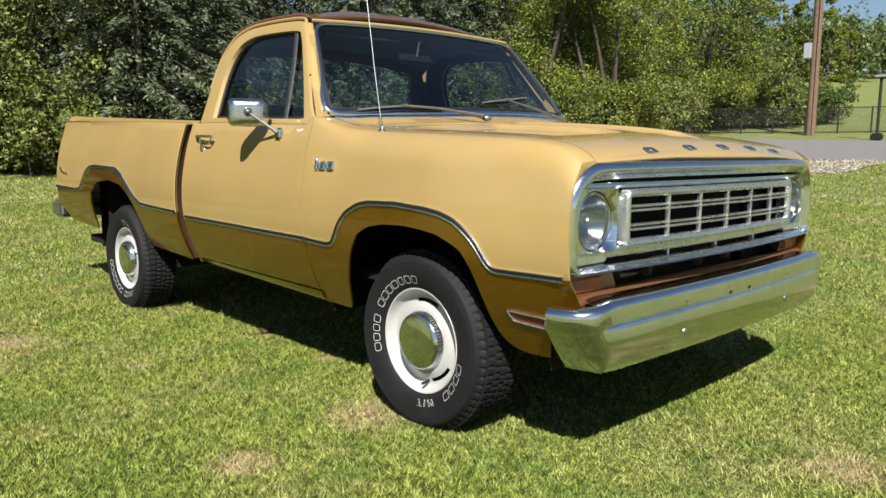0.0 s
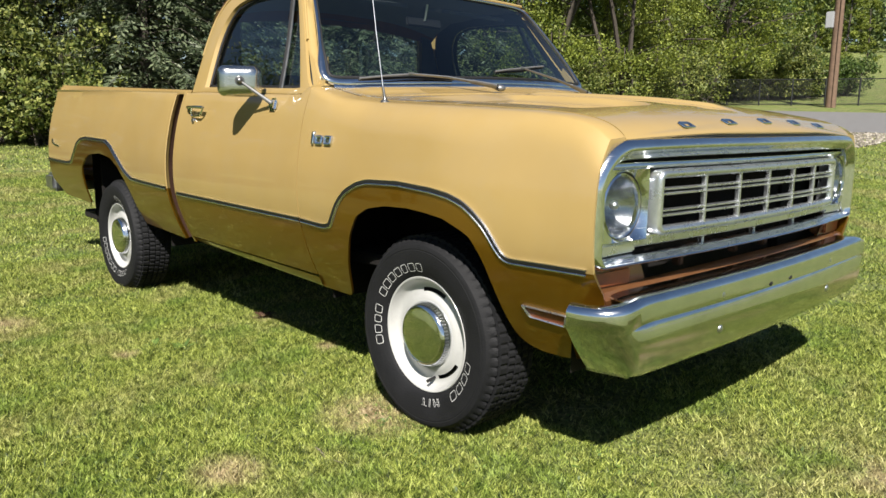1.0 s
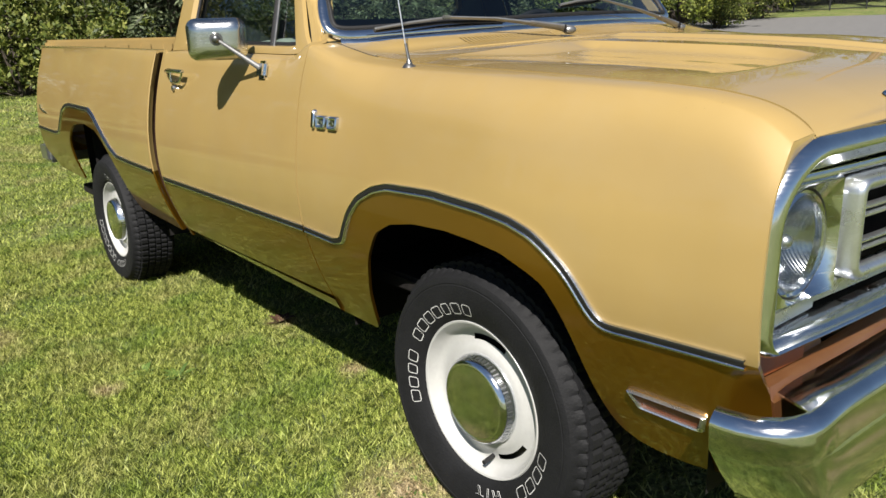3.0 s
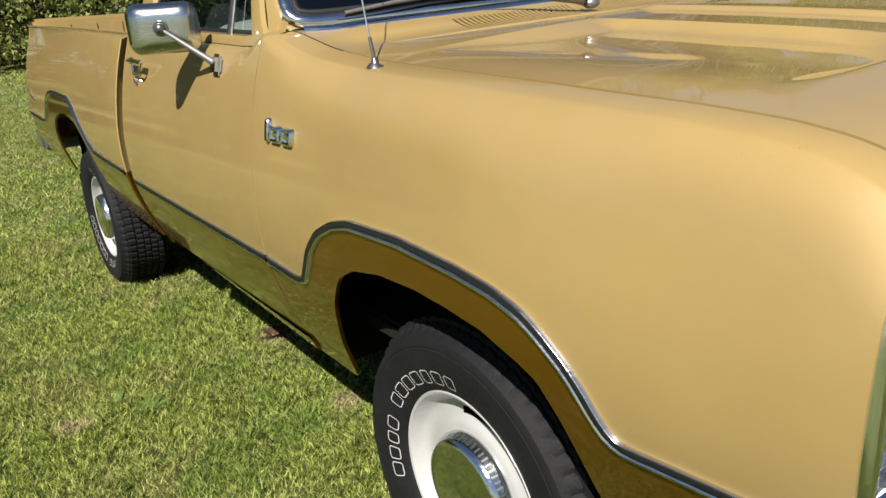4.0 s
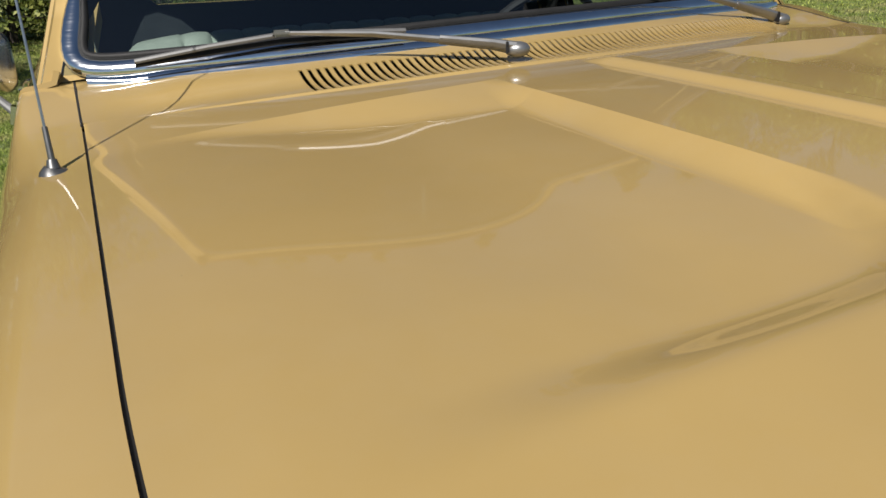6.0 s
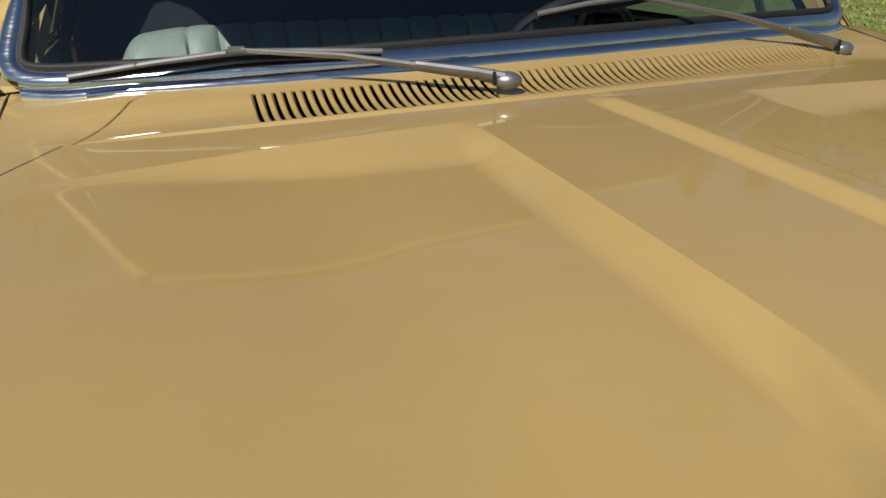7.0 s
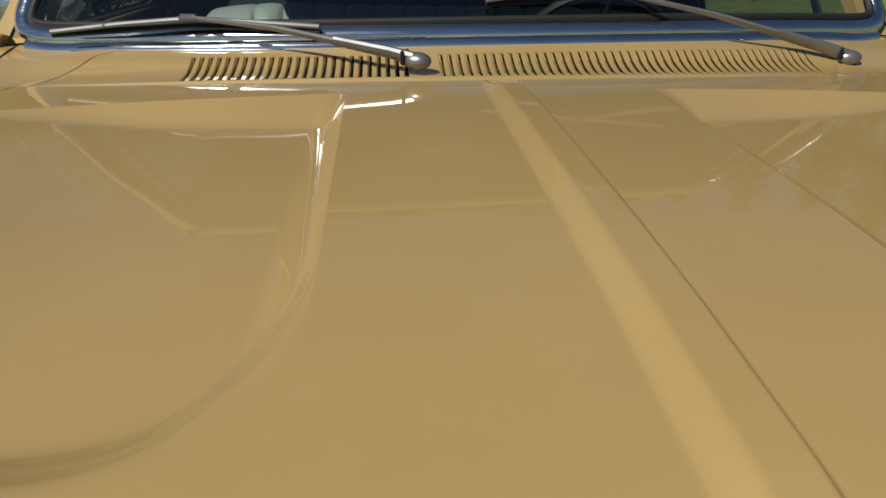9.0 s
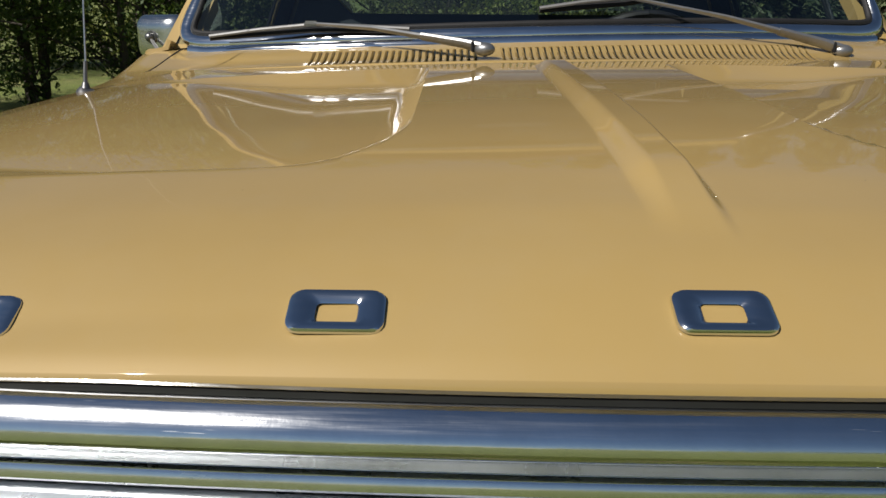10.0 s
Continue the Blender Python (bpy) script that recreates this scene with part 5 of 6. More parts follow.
# ---- wheels ----
def build_wheel():
    w = new("wheel")
    R = .357
    outer = [(.196, -.085), (.203, -.101), (.211, -.112), (.222, -.119), (.240, -.1265), (.262, -.1315), (.286, -.1340), (.303, -.1345), (.3045, -.1335), (.307, -.1335), (.3085, -.1345), (.318, -.1330), (.3235, -.1305), (.3255, -.1275), (.331, -.1190), (.339, -.1090), (.347, -.1000)]
    tread = []
    for o0, o1 in ((-.093, -.062), (-.054, -.026), (-.019, .003), (.010, .036), (.043, .064)):
        tread += [(R - .011, o0 - .0015), (R - .001, o0), (R - .001, o1), (R - .011, o1 + .0015)]
    inner = [(.347, .070), (.338, .079), (.318, .090), (.262, .096), (.215, .084), (.196, .070)]
    prof = outer + tread + inner
    # slanting grooves cut every rib into blocks, the shoulders into deep lugs
    cols = []
    steps = 252
    for k in range(steps):
        a = 2 * math.pi * k / steps
        col = []
        for i, (r, o) in enumerate(prof):
            rib = (i - len(outer)) // 4
            top = r > R - .002
            if 0 <= rib < 5 and top:
                cut = (k + (0, 2, 3, 1, 0)[rib]) % (4, 3, 4, 3, 4)[rib] == 0
                rr = r - (.0055 if cut else 0)
            elif (.334 < r < .348) and (o < -.09 or o > .065):
                rr = r - (.0065 if k % 4 == 0 else 0)
            else:
                rr = r
            aa = a + .16 * o + (.022 if i % 4 > 1 and 0 <= rib < 5 else 0) * (1 if rib % 2 else -1)
            col.append((rr * math.sin(aa), o, rr * math.cos(aa)))
        cols.append(col)
    vs, fs = grid(cols, closed=True)
    tyre = part("tyre", mesh_of("tyre", vs, fs, TYRE, smooth=30), w, "black tyre with raised white outline marks")
    # rim: lip, well, dish with slots
    rim_prof = [(.204, -.096), (.209, -.1075), (.206, -.1115), (.201, -.110), (.197, -.102), (.192, -.090), (.185, -.080), (.176, -.0745), (.166, -.0745), (.152, -.078), (.139, -.0845), (.130, -.0885), (.121, -.088), (.06, -.084)]
    vs, fs = lathe(rim_prof[::-1], 96)
    m = len(rim_prof)
    cut = set()
    for q in range(2):
        mid = (1, 38)[q]
        for k in range(mid - 5, mid + 6):
            for j in (4,):
                cut.add((k % 96) * (m - 1) + j)
    fs = [f for i, f in enumerate(fs) if i not in cut]
    rim = part("rim", mesh_of("rim", vs, fs, WHITE, smooth=40), w, "white enamelled steel rim")
    vs, fs = lathe([(.205, -.055), (.05, -.050)], 32)
    part("rim_barrel", mesh_of("rim_barrel", vs, fs, BLACK), w)
    cap_prof = [(.1175, -.082), (.1185, -.095), (.1150, -.101), (.1125, -.112), (.1085, -.1205), (.1030, -.1255), (.0985, -.1265), (.0955, -.1248), (.0920, -.1250), (.085, -.1268), (.05, -.1295), (.001, -.1305)]
    vs, fs = lathe(cap_prof[::-1], 48)
    cap = part("hub_cap", mesh_of("hub_cap", vs, fs, CHROME, smooth=35), w, "plain chrome hub cap")
    ridges = []
    for k in range(60):
        a = 2 * math.pi * k / 60
        ridges.append(a)
    vs, fs = [], []
    for a in ridges:
        for dr, o in ((.1152, -.1005), (.1118, -.1135)):
            for q in (-.018, .018):
                vs.append((math.sin(a + q) * (dr + .0015), o, math.cos(a + q) * (dr + .0015)))
        b0 = len(vs) - 4
        fs.append((b0, b0 + 1, b0 + 3, b0 + 2))
    part("cap_knurl", mesh_of("cap_knurl", vs, fs, STEEL, smooth=0), w)
    tube("valve_stem", [(.02, -.075, -.160), (.02, -.100, -.165), (.02, -.112, -.167)], .006, RUBBER, w, 8)
    # outlined blocks on the sidewall where the maker's words stand, then the type letters
    def sw(r):
        return float(np.interp(r, [p[0] for p in outer[3:8]], [p[1] for p in outer[3:8]])) - .0012
    def ring_mark(a, wd, r0=.2275, r1=.2585, th=.0035, tilt=0.0):
        """One upright outlined block at angle a (from the top, turning with x)."""
        vs, fs = [], []
        pts = rounded_rect(-wd / 2, wd / 2, r0, r1, .007, 3)
        cols = []
        for py, pz, ny, nz in pts:
            col = []
            for d in (0, -th):
                q, rr = py + d * ny, pz + d * nz
                aa = a + (q + tilt * (rr - .25)) / .25
                col += [(math.sin(aa) * rr, sw(rr), math.cos(aa) * rr)]
            cols.append(col)
        me = mesh_of("sidewall_mark", *grid(cols, closed=True), LETTER, smooth=0)
        part("sidewall_mark", me, w)
    for k in range(4):
        ring_mark(radians(-106 + k * 9.4), (.035, .032, .029, .034)[k], th=.0022)
    for k in range(7):
        ring_mark(radians(-60 + k * 9.6), (.033, .036, .034, .035, .029, .034, .031)[k], th=.0022)
    for k in range(4):
        ring_mark(radians(104 + k * 10.5), .037, th=.0022)
    for ch, a in (("T", 175), ("/", 167.5), ("H", 159)):
        cu = bpy.data.curves.new("type_letter", "FONT")
        cu.body, cu.size, cu.align_x, cu.extrude = ch, .044, "CENTER", 0
        cu.fill_mode, cu.bevel_depth, cu.bevel_resolution, cu.resolution_u, cu.offset = "NONE", .0007, 0, 2, .0012
        tmp = new("tmp_letter", cu)
        bpy.context.view_layer.update()
        me = bpy.data.meshes.new_from_object(tmp)
        bpy.data.objects.remove(tmp)
        me.materials.clear()
        me.materials.append(LETTER)
        ob = part("type_letter", me, w)
        aa = radians(a)
        ob.matrix_local = Matrix.Rotation(aa, 4, "Y") @ Matrix.Translation((0, sw(.243) - .001, .2275)) @ Matrix.Rotation(math.pi / 2, 4, "X")
    w.parent = truck
    return w


wheel = build_wheel()


def place_wheel(src, x, s, off, steer=0.0, spin=0.0, first=False):
    m = Matrix.Translation((x, s * off, .354)) @ Matrix.Rotation(radians(steer), 4, "Z") @ (Matrix() if s < 0 else Matrix.Rotation(math.pi, 4, "Z")) @ Matrix.Rotation(radians(spin), 4, "Y")
    if first:
        src.matrix_local = m
        return src
    return copy_thing(src, m)


place_wheel(wheel, 0, -1, .843, 0, 0, True)
place_wheel(wheel, -2.921, -1, .868, 0, -100)
place_wheel(wheel, 0, 1, .843)
place_wheel(wheel, -2.921, 1, .868, 0, 60)

# ---- underbody ----
for s in (-1, 1):
    box("frame_rail", (-1.75, s * .42, .50), (4.7, .07, .14), UNDER, truck, .01)
box("underbody", (-1.15, 0, .555), (1.9, 1.76, .05), UNDER, truck, .01)
box("engine_block", (.05, 0, .62), (.75, .55, .36), UNDER, truck, .03)
box("fuel_tank", (-1.35, .1, .46), (.9, .5, .12), UNDER, truck, .04)
for x in (0, -2.921):
    tube("axle", [(x, -.72, .36), (x, .72, .36)], .045, UNDER, truck, 10)
    bm = bmesh.new()
    bmesh.ops.create_uvsphere(bm, u_segments=16, v_segments=10, radius=.14, matrix=Matrix.Translation((x, .05, .36)))
    part("differential", bm_mesh("differential", bm, UNDER), truck)
tube("exhaust_pipe", [(-.3, .3, .40), (-2.3, .35, .40), (-3.0, .5, .50), (-3.9, .55, .45)], .03, RUST, truck, 10)

# ---- cab interior ----
box("cab_floor", (-1.30, 0, .60), (1.10, 1.74, .04), TRIMIN, truck, .006)
cols = [[(-.60, y, 1.12), (ws_x(y) - .03, y, 1.225), (-.80, y, 1.232), (-.92, y, 1.215), (-.955, y, 1.16), (-.945, y, 1.00), (-.90, y, .90)] for y in np.linspace(-.87, .87, 24)]
part("dashboard", mesh_of("dashboard", *grid(cols, flip=False), TRIMIN, smooth=40), truck, "dark padded dashboard")
box("firewall", (-.72, 0, .88), (.03, 1.74, .6), TRIMIN, truck, .005)
seat = new("bench_seat")
seat.parent = truck
seat["label"] = "pale green vinyl bench seat"
cols = []
for y in np.concatenate([np.linspace(-.74, -.57, 14), np.linspace(-.57, .57, 121)[1:-1], np.linspace(.57, .74, 14)]):
    # smooth outer bolsters, upright pleats between them
    pl = .026 * abs(math.sin(math.pi * (y + .57) / .095)) ** .45 if abs(y) < .57 else .026
    top = 1.266 - .030 * max(0.0, (abs(y) - .45) / .29) ** 2 - .055 * max(0.0, (abs(y) - .67) / .07) ** 2.5 + .30 * (pl - .026)
    cols.append([(-1.50, y, .86), (-1.535 + pl, y, .98), (-1.57 + pl, y, 1.12), (-1.605 + pl, y, top - .05), (-1.630 + pl * .7, y, top - .012), (-1.65, y, top), (-1.69, y, top - .015), (-1.715, y, top - .06), (-1.72, y, .85)])
part("seat_back", mesh_of("seat_back", *grid(cols, flip=False), VINYL, smooth=40), seat, "pleated vinyl backrest")
box("seat_cushion", (-1.33, 0, .80), (.52, 1.46, .18), VINYL, seat, .05)
wheel_c = Vector((-1.14, .37, 1.16))
tilt = Matrix.Translation(wheel_c) @ Matrix.Rotation(radians(-58), 4, "Y")
steer = new("steering_wheel")
steer.parent = truck
tube("steering_rim", [tilt @ Vector((.205 * math.cos(a), .205 * math.sin(a), 0)) for a in np.linspace(0, 2 * math.pi, 40)], .012, BLACK, steer, 8)
for a in (0, math.pi):
    tube("steering_spoke", [tilt @ Vector((.2 * math.sin(a + 1.57), .2 * math.cos(a + 1.57), 0)), tilt @ Vector((0, 0, -.03))], .014, BLACK, steer, 8, flat=.5)
tube("steering_column", [tilt @ Vector((0, 0, -.02)), wheel_c + Vector((.35, 0, -.20))], .03, TRIMIN, steer, 10)
box("inside_mirror", (-1.10, 0, 1.60), (.02, .24, .05), BLACK, truck, .008, "interior rear-view mirror", Matrix.Rotation(radians(-10), 4, "Y"))
tube("inside_mirror_stem", [(-1.09, 0, 1.61), (-1.07, 0, 1.69)], .006, STEEL, truck, 6)
for s in (-1, 1):
    box("inner_door", (-1.28, s * .895, .98), (1.1, .02, .5), TRIMIN, truck, .006)
    box("sun_visor", (-1.16, s * .36, 1.685), (.16, .50, .018), HEADLINER, truck, .006, "", Matrix.Rotation(radians(12), 4, "Y"))


# ---- planting and distance ----
rng = np.random.default_rng(7)


def leaf_mesh(name, centres, normals_spread, size, mat, long=1.0, along=None):
    """Many small four-cornered leaves as one mesh; each leaf is an island."""
    n = len(centres)
    d = rng.normal(size=(n, 3)) if along is None else along + rng.normal(size=(n, 3)) * normals_spread
    d /= np.linalg.norm(d, axis=1)[:, None]
    e = np.cross(d, rng.normal(size=(n, 3)))
    e /= np.linalg.norm(e, axis=1)[:, None] + 1e-9
    s = (size * rng.uniform(.6, 1.35, n))[:, None]
    a, b = d * s * long, e * s * .5
    bend = np.cross(d, e) * s * .18
    v = np.stack([centres - a, centres - b + bend, centres + a, centres + b + bend], 1).reshape(-1, 3)
    me = bpy.data.meshes.new(name)
    me.vertices.add(4 * n)
    me.vertices.foreach_set("co", v.astype(np.float32).ravel())
    me.loops.add(4 * n)
    me.loops.foreach_set("vertex_index", np.arange(4 * n, dtype=np.int32))
    me.polygons.add(n)
    me.polygons.foreach_set("loop_start", np.arange(0, 4 * n, 4, dtype=np.int32))
    me.polygons.foreach_set("loop_total", np.full(n, 4, dtype=np.int32))
    me.materials.append(mat)
    me.update(calc_edges=True)
    me.validate()
    return me


def wood(limbs):
    vs, fs = [], []
    for pts, r, r2 in limbs:
        v, f = tube_geo([Vector(p) for p in pts], r, r2, 5)
        b = len(vs)
        vs += v
        fs += [tuple(i + b for i in q) for q in f]
    return vs, fs


def broadleaf(h, spread, leaves, size, mat, low=0.15, trunk=.14, stems=1, weep=0.0):
    """A tree: trunk or stems, limbs, and a crown of clumps along the limbs with gaps between."""
    limbs, tips = [], []
    for st in range(stems):
        lean = rng.normal(size=2) * (.05 if stems == 1 else .22)
        top = np.array([lean[0] * h, lean[1] * h, h * .9])
        base = np.array([rng.normal() * .12 * (stems > 1), rng.normal() * .12 * (stems > 1), -.2])
        bend = rng.normal(size=3) * .03 * h
        trunk_pts = [base + (top - base) * t + bend * math.sin(math.pi * t) for t in np.linspace(0, 1, 8)]
        limbs.append((trunk_pts, trunk, trunk * .2))
        for k in range(int(26 / stems) + 4):
            t = rng.uniform(low, .97)
            p = base + (top - base) * t + bend * math.sin(math.pi * t)
            a = rng.uniform(0, 2 * math.pi)
            reach = spread * (1 - .55 * t) * rng.uniform(.6, 1.15) * (.55 + .45 * min(1, t / .35))
            q = p + np.array([math.cos(a) * reach, math.sin(a) * reach, reach * rng.uniform(.1, .7)])
            m = (p + q) / 2 + np.array([0, 0, .12 * reach])
            q2 = q - np.array([0, 0, weep * reach])
            limbs.append(([p, m, q, q2], trunk * .35 * (1 - t * .6), .012))
            for f in (.45, .7, .9, 1.05):
                c = p + (q2 - p) * f + np.array([0, 0, .1 * reach])
                tips.append((c + rng.normal(size=3) * .18 * reach, .16 * spread * rng.uniform(.7, 1.4)))
    per = max(4, leaves // len(tips))
    pts = []
    for c, r in tips:
        g = rng.normal(size=(per, 3))
        g /= np.linalg.norm(g, axis=1)[:, None]
        rad = r * rng.uniform(.25, 1.0, per)[:, None] ** .5
        pts.append(c + g * rad * np.array([1, 1, .75 + weep]))
    pts = np.concatenate(pts)
    pts = pts[pts[:, 2] > .15]
    return mesh_of("trunk", *wood(limbs), BARK), leaf_mesh("crown", pts, 1, size, mat)


def spruce(h, spread, boughs, per, mat):
    """A spruce: whorls of drooping boughs, each fringed with needle sprays."""
    limbs = [([(0, 0, -.2), (0, 0, h * .5), (0, 0, h)], .16, .02)]
    pts, dirs = [], []
    for k in range(boughs):
        t = (k + rng.uniform(0, 1)) / boughs
        z = .25 + h * .97 * t
        reach = spread * (1 - t) ** .8 * rng.uniform(.75, 1.1) + .15
        a = k * 2.4 + rng.uniform(-.3, .3)
        o = np.array([math.cos(a), math.sin(a), 0])
        p0 = np.array([0, 0, z])
        p1 = p0 + o * reach * .55 + np.array([0, 0, .02 * reach])
        p2 = p0 + o * reach + np.array([0, 0, -.20 * reach])
        limbs.append(([p0, p1, p2], .011, .004))
        u = rng.uniform(.12, 1.0, per)[:, None]
        c = np.where(u < .55, p0 + (p1 - p0) * u / .55, p1 + (p2 - p1) * (u - .55) / .45)
        side = np.cross(o, [0, 0, 1])
        sp = rng.uniform(-1, 1, per)[:, None] * .30 * reach * (1.1 - u)
        c = c + side * sp + np.array([0, 0, -1]) * (rng.uniform(0, .16, per)[:, None] * reach ** .5 + np.abs(sp) * .35)
        pts.append(c)
        dirs.append(o * .8 + side * np.sign(sp) * .9 + np.array([0, 0, -.45]))
    return mesh_of("trunk", *wood(limbs), BARK), leaf_mesh("crown", np.concatenate(pts), .30, .050, mat, 1.9, np.concatenate(dirs))


def plant(name, meshes, x, y, label, category, group="", rz=0.0, sc=1.0, dz=0.0):
    ob = tagged(new(name), label, category, group)
    part("trunk", meshes[0], ob)
    part("crown", meshes[1], ob)
    ob.matrix_world = Matrix.Translation((x, y, float(ground_z(x, y)) + dz)) @ Matrix.Rotation(rz, 4, "Z") @ Matrix.Diagonal((sc, sc, sc, 1))
    return ob


def polar(az, r, ox=2.06, oy=-2.8):
    return ox + r * math.cos(radians(az)), oy + r * math.sin(radians(az))


hedge = [broadleaf(5.5, 2.6, 18000, .040, LEAF_A, .03, .07, 4) for _ in range(2)]
# shaded copy of the hedge: the darker leaf colour stands in for shade
shaded_hedge = broadleaf(5.5, 2.6, 15000, .045, LEAF_C, .03, .07, 4)
spruces = [spruce(9.5, 2.8, 155, 150, NEEDLE) for _ in range(2)]
springs = [broadleaf(7.5, 3.0, 24000, .052, LEAF_B, .10, .13, 3, .25), broadleaf(8.5, 3.2, 24000, .052, LEAF_B, .10, .15, 2, .15)]
maples = [broadleaf(9.5, 3.6, 13000, .08, LEAF_C, .10, .2, 1), broadleaf(8.0, 3.2, 12000, .08, LEAF_C, .06, .16, 2)]
shrub = broadleaf(2.2, 1.5, 6000, .055, LEAF_A, .02, .04, 4)

for i, (az, r) in enumerate(((206, 18), (196, 18.5), (190, 20), (185, 19.5), (179, 21), (174, 20), (170.5, 20.5), (167.0, 21.5), (164.6, 22.5))):
    x, y = polar(az, r)
    plant("hedge_tree", hedge[i % 2], x, y, "dense green broadleaf hedgerow tree at the lawn's edge", "tree", "hedgerow trees", i * 1.3, 1.15 + .12 * (i % 3))
for i, (az, r) in enumerate(((214, 11.5), (209, 12.5), (204, 12), (199, 13), (219, 12))):
    x, y = polar(az, r, 1.17, -.18)
    plant("hedge_tree", shaded_hedge, x, y, "broadleaf hedgerow tree with leaves coloured darker for shade", "tree", "dark hedgerow trees", i * 2.3, .8)
for i, (az, r, k) in enumerate(((162.5, 22.5, 1.1), (158.5, 20.5, 1.0), (155, 22.0, 1.05), (151.5, 24.5, 1.05), (147, 25.5, 1.1), (142.5, 25, 1.0), (138.5, 26.5, 1.1), (134, 27.5, 1.05))):
    x, y = polar(az, r)
    plant("spruce", spruces[i % 2], x, y, "dark blue-green spruce with drooping boughs", "spruce", "spruces", i * .9, k)
for i, (az, r, k, v) in enumerate(((129.5, 27, 1.0, 0), (126, 29.5, 1.05, 1), (123.4, 27.5, .95, 0), (120.5, 32, 1.1, 1), (117.6, 34, 1.1, 1))):
    x, y = polar(az, r)
    plant("spring_tree", springs[v], x, y, "yellow-green spring-leaved tree with several stems", "tree", "spring trees", i * 2.1, k)
for i, (az, r, k, v) in enumerate(((131.5, 35, 1.25, 0), (125, 38, 1.3, 0), (120, 41, 1.25, 0), (116.3, 42, 1.15, 1), (183, 28, 1.3, 0), (176, 30, 1.3, 1), (168.5, 29, 1.3, 0), (162, 32, 1.2, 1), (155.5, 31, 1.2, 0), (149, 33, 1.2, 1), (142, 33, 1.2, 0))):
    x, y = polar(az, r)
    plant("maple", maples[v], x, y, "broad green maple tree", "tree", "maples", i * 1.7, k)
for i, (az, r) in enumerate(((121.5, 27), (119.6, 30), (117, 36), (115.2, 37.5), (113.6, 38), (112.3, 38.5), (127, 25), (165.5, 18.6), (168, 18.8))):
    x, y = polar(az, r)
    plant("shrub", shrub, x, y, "low leafy green shrub by the trees", "shrub", "shrubs", i * 1.1, .8 + .2 * (i % 3))


poplar = broadleaf(9, 1.45, 9000, .08, LEAF_B, .0, .10, 1)
for i, (az, r, k) in enumerate(((109.3, 66, 1.0), (107.9, 67, .74), (111.0, 68, 1.1), (112.6, 70, 1.1))):
    x, y = polar(az, r)
    plant("poplar", poplar, x, y, "tall narrow pale green poplar beyond the road", "tree", "poplars", i * 1.9, k)


def far_wood(name, az0, az1, r0, r1, h0, h1, count, label):
    """A belt of far trees: uneven clumps of leaves over stems, one mesh."""
    pts = []
    for k in range(count):
        az, r = rng.uniform(az0, az1), rng.uniform(r0, r1)
        x, y = polar(az, r)
        z0 = float(ground_z(x, y))
        h, w = rng.uniform(h0, h1), rng.uniform(.22, .34)
        g = rng.normal(size=(420, 3))
        g /= np.linalg.norm(g, axis=1)[:, None]
        lumps = 1 + .25 * np.sin(g[:, :1] * 5 + k) * np.cos(g[:, 1:2] * 4 + k)
        pts.append(np.array([x, y, z0 + h * .52]) + g * lumps * np.array([w * h, w * h, h * .5]) * rng.uniform(.55, 1.0, (420, 1)))
    me = leaf_mesh(name, np.concatenate(pts), 1, .26, FAR)
    tagged(new(name, me), label, "woodland", kind="stuff")


far_wood("far_woods", 98, 135, 88, 120, 5.5, 8, 170, "belt of far green trees beyond the field")
# added belt out of view, closes the horizon that the chrome reflects
far_wood("unseen_woods", 215, 455, 80, 120, 7, 12, 110, "unseen far tree line added round the lawn for reflections")

bramble = broadleaf(1.8, 1.7, 4500, .07, LEAF_C, .0, .03, 5)
for i, (az, r) in enumerate(((118.8, 37.5), (117.2, 38), (115.6, 38.5), (114.2, 39), (112.8, 39.5), (111.5, 40), (110.3, 40.5), (109.0, 41))):
    x, y = polar(az, r)
    plant("bramble", bramble, x, y, "dark green bramble bush behind the chain link fence", "bush", "brambles", i * 1.4, .75 + .15 * (i % 3))

# ---- utility pole, wires, fence, lamp post ----
px, py = polar(109.9, 33)
pz = float(ground_z(px, py))
pole = tagged(new("utility_pole"), "weathered brown wooden utility pole with grey box", "utility pole")
tube("post", [(px, py, pz - .3), (px - .02, py, pz + 4), (px - .08, py, pz + 10)], .19, WOODPOLE, pole, 14, r2=.14)
box("service_box", (px - .27, py - .12, pz + 3.30), (.30, .22, .62), GREYBOX, pole, .03, "grey metal service box")
tube("conduit", [(px + .12, py - .18, pz), (px + .10, py - .18, pz + 8)], .03, WOODPOLE, pole, 8)
wires = tagged(new("overhead_wire"), "dark overhead cables strung from the pole", "cable")
for z0, dz in ((5.55, 1.2), (7.0, 1.4), (7.9, 1.6)):
    tube("cable", [(px - .05 + t * 40, py + t * 6, pz + z0 + dz * 4 * (t - .5) ** 2 - dz + t * 1.5 + .0) for t in np.linspace(0, 1, 20)], .026, FENCE, wires, 5)
tube("cable", [(px - .05 - t * 25, py + t * 8, pz + 5.4 - 2.0 * math.sin(math.pi * t)) for t in np.linspace(0, 1, 16)], .016, FENCE, wires, 5)

fence = tagged(new("chain_link_fence"), "black chain link fence along the far side of the road", "fence")
fa, fb = Vector(polar(118.6, 33.5)), Vector(polar(97, 37))
nposts = 12
for k in range(nposts):
    p = fa + (fb - fa) * k / (nposts - 1)
    z = float(ground_z(p.x, p.y))
    tube("fence_post", [(p.x, p.y, z - .1), (p.x, p.y, z + 1.08)], .034, FENCE, fence, 8)
def fence_pt(t, h):
    p = fa + (fb - fa) * t
    return (p.x, p.y, float(ground_z(p.x, p.y)) + h)
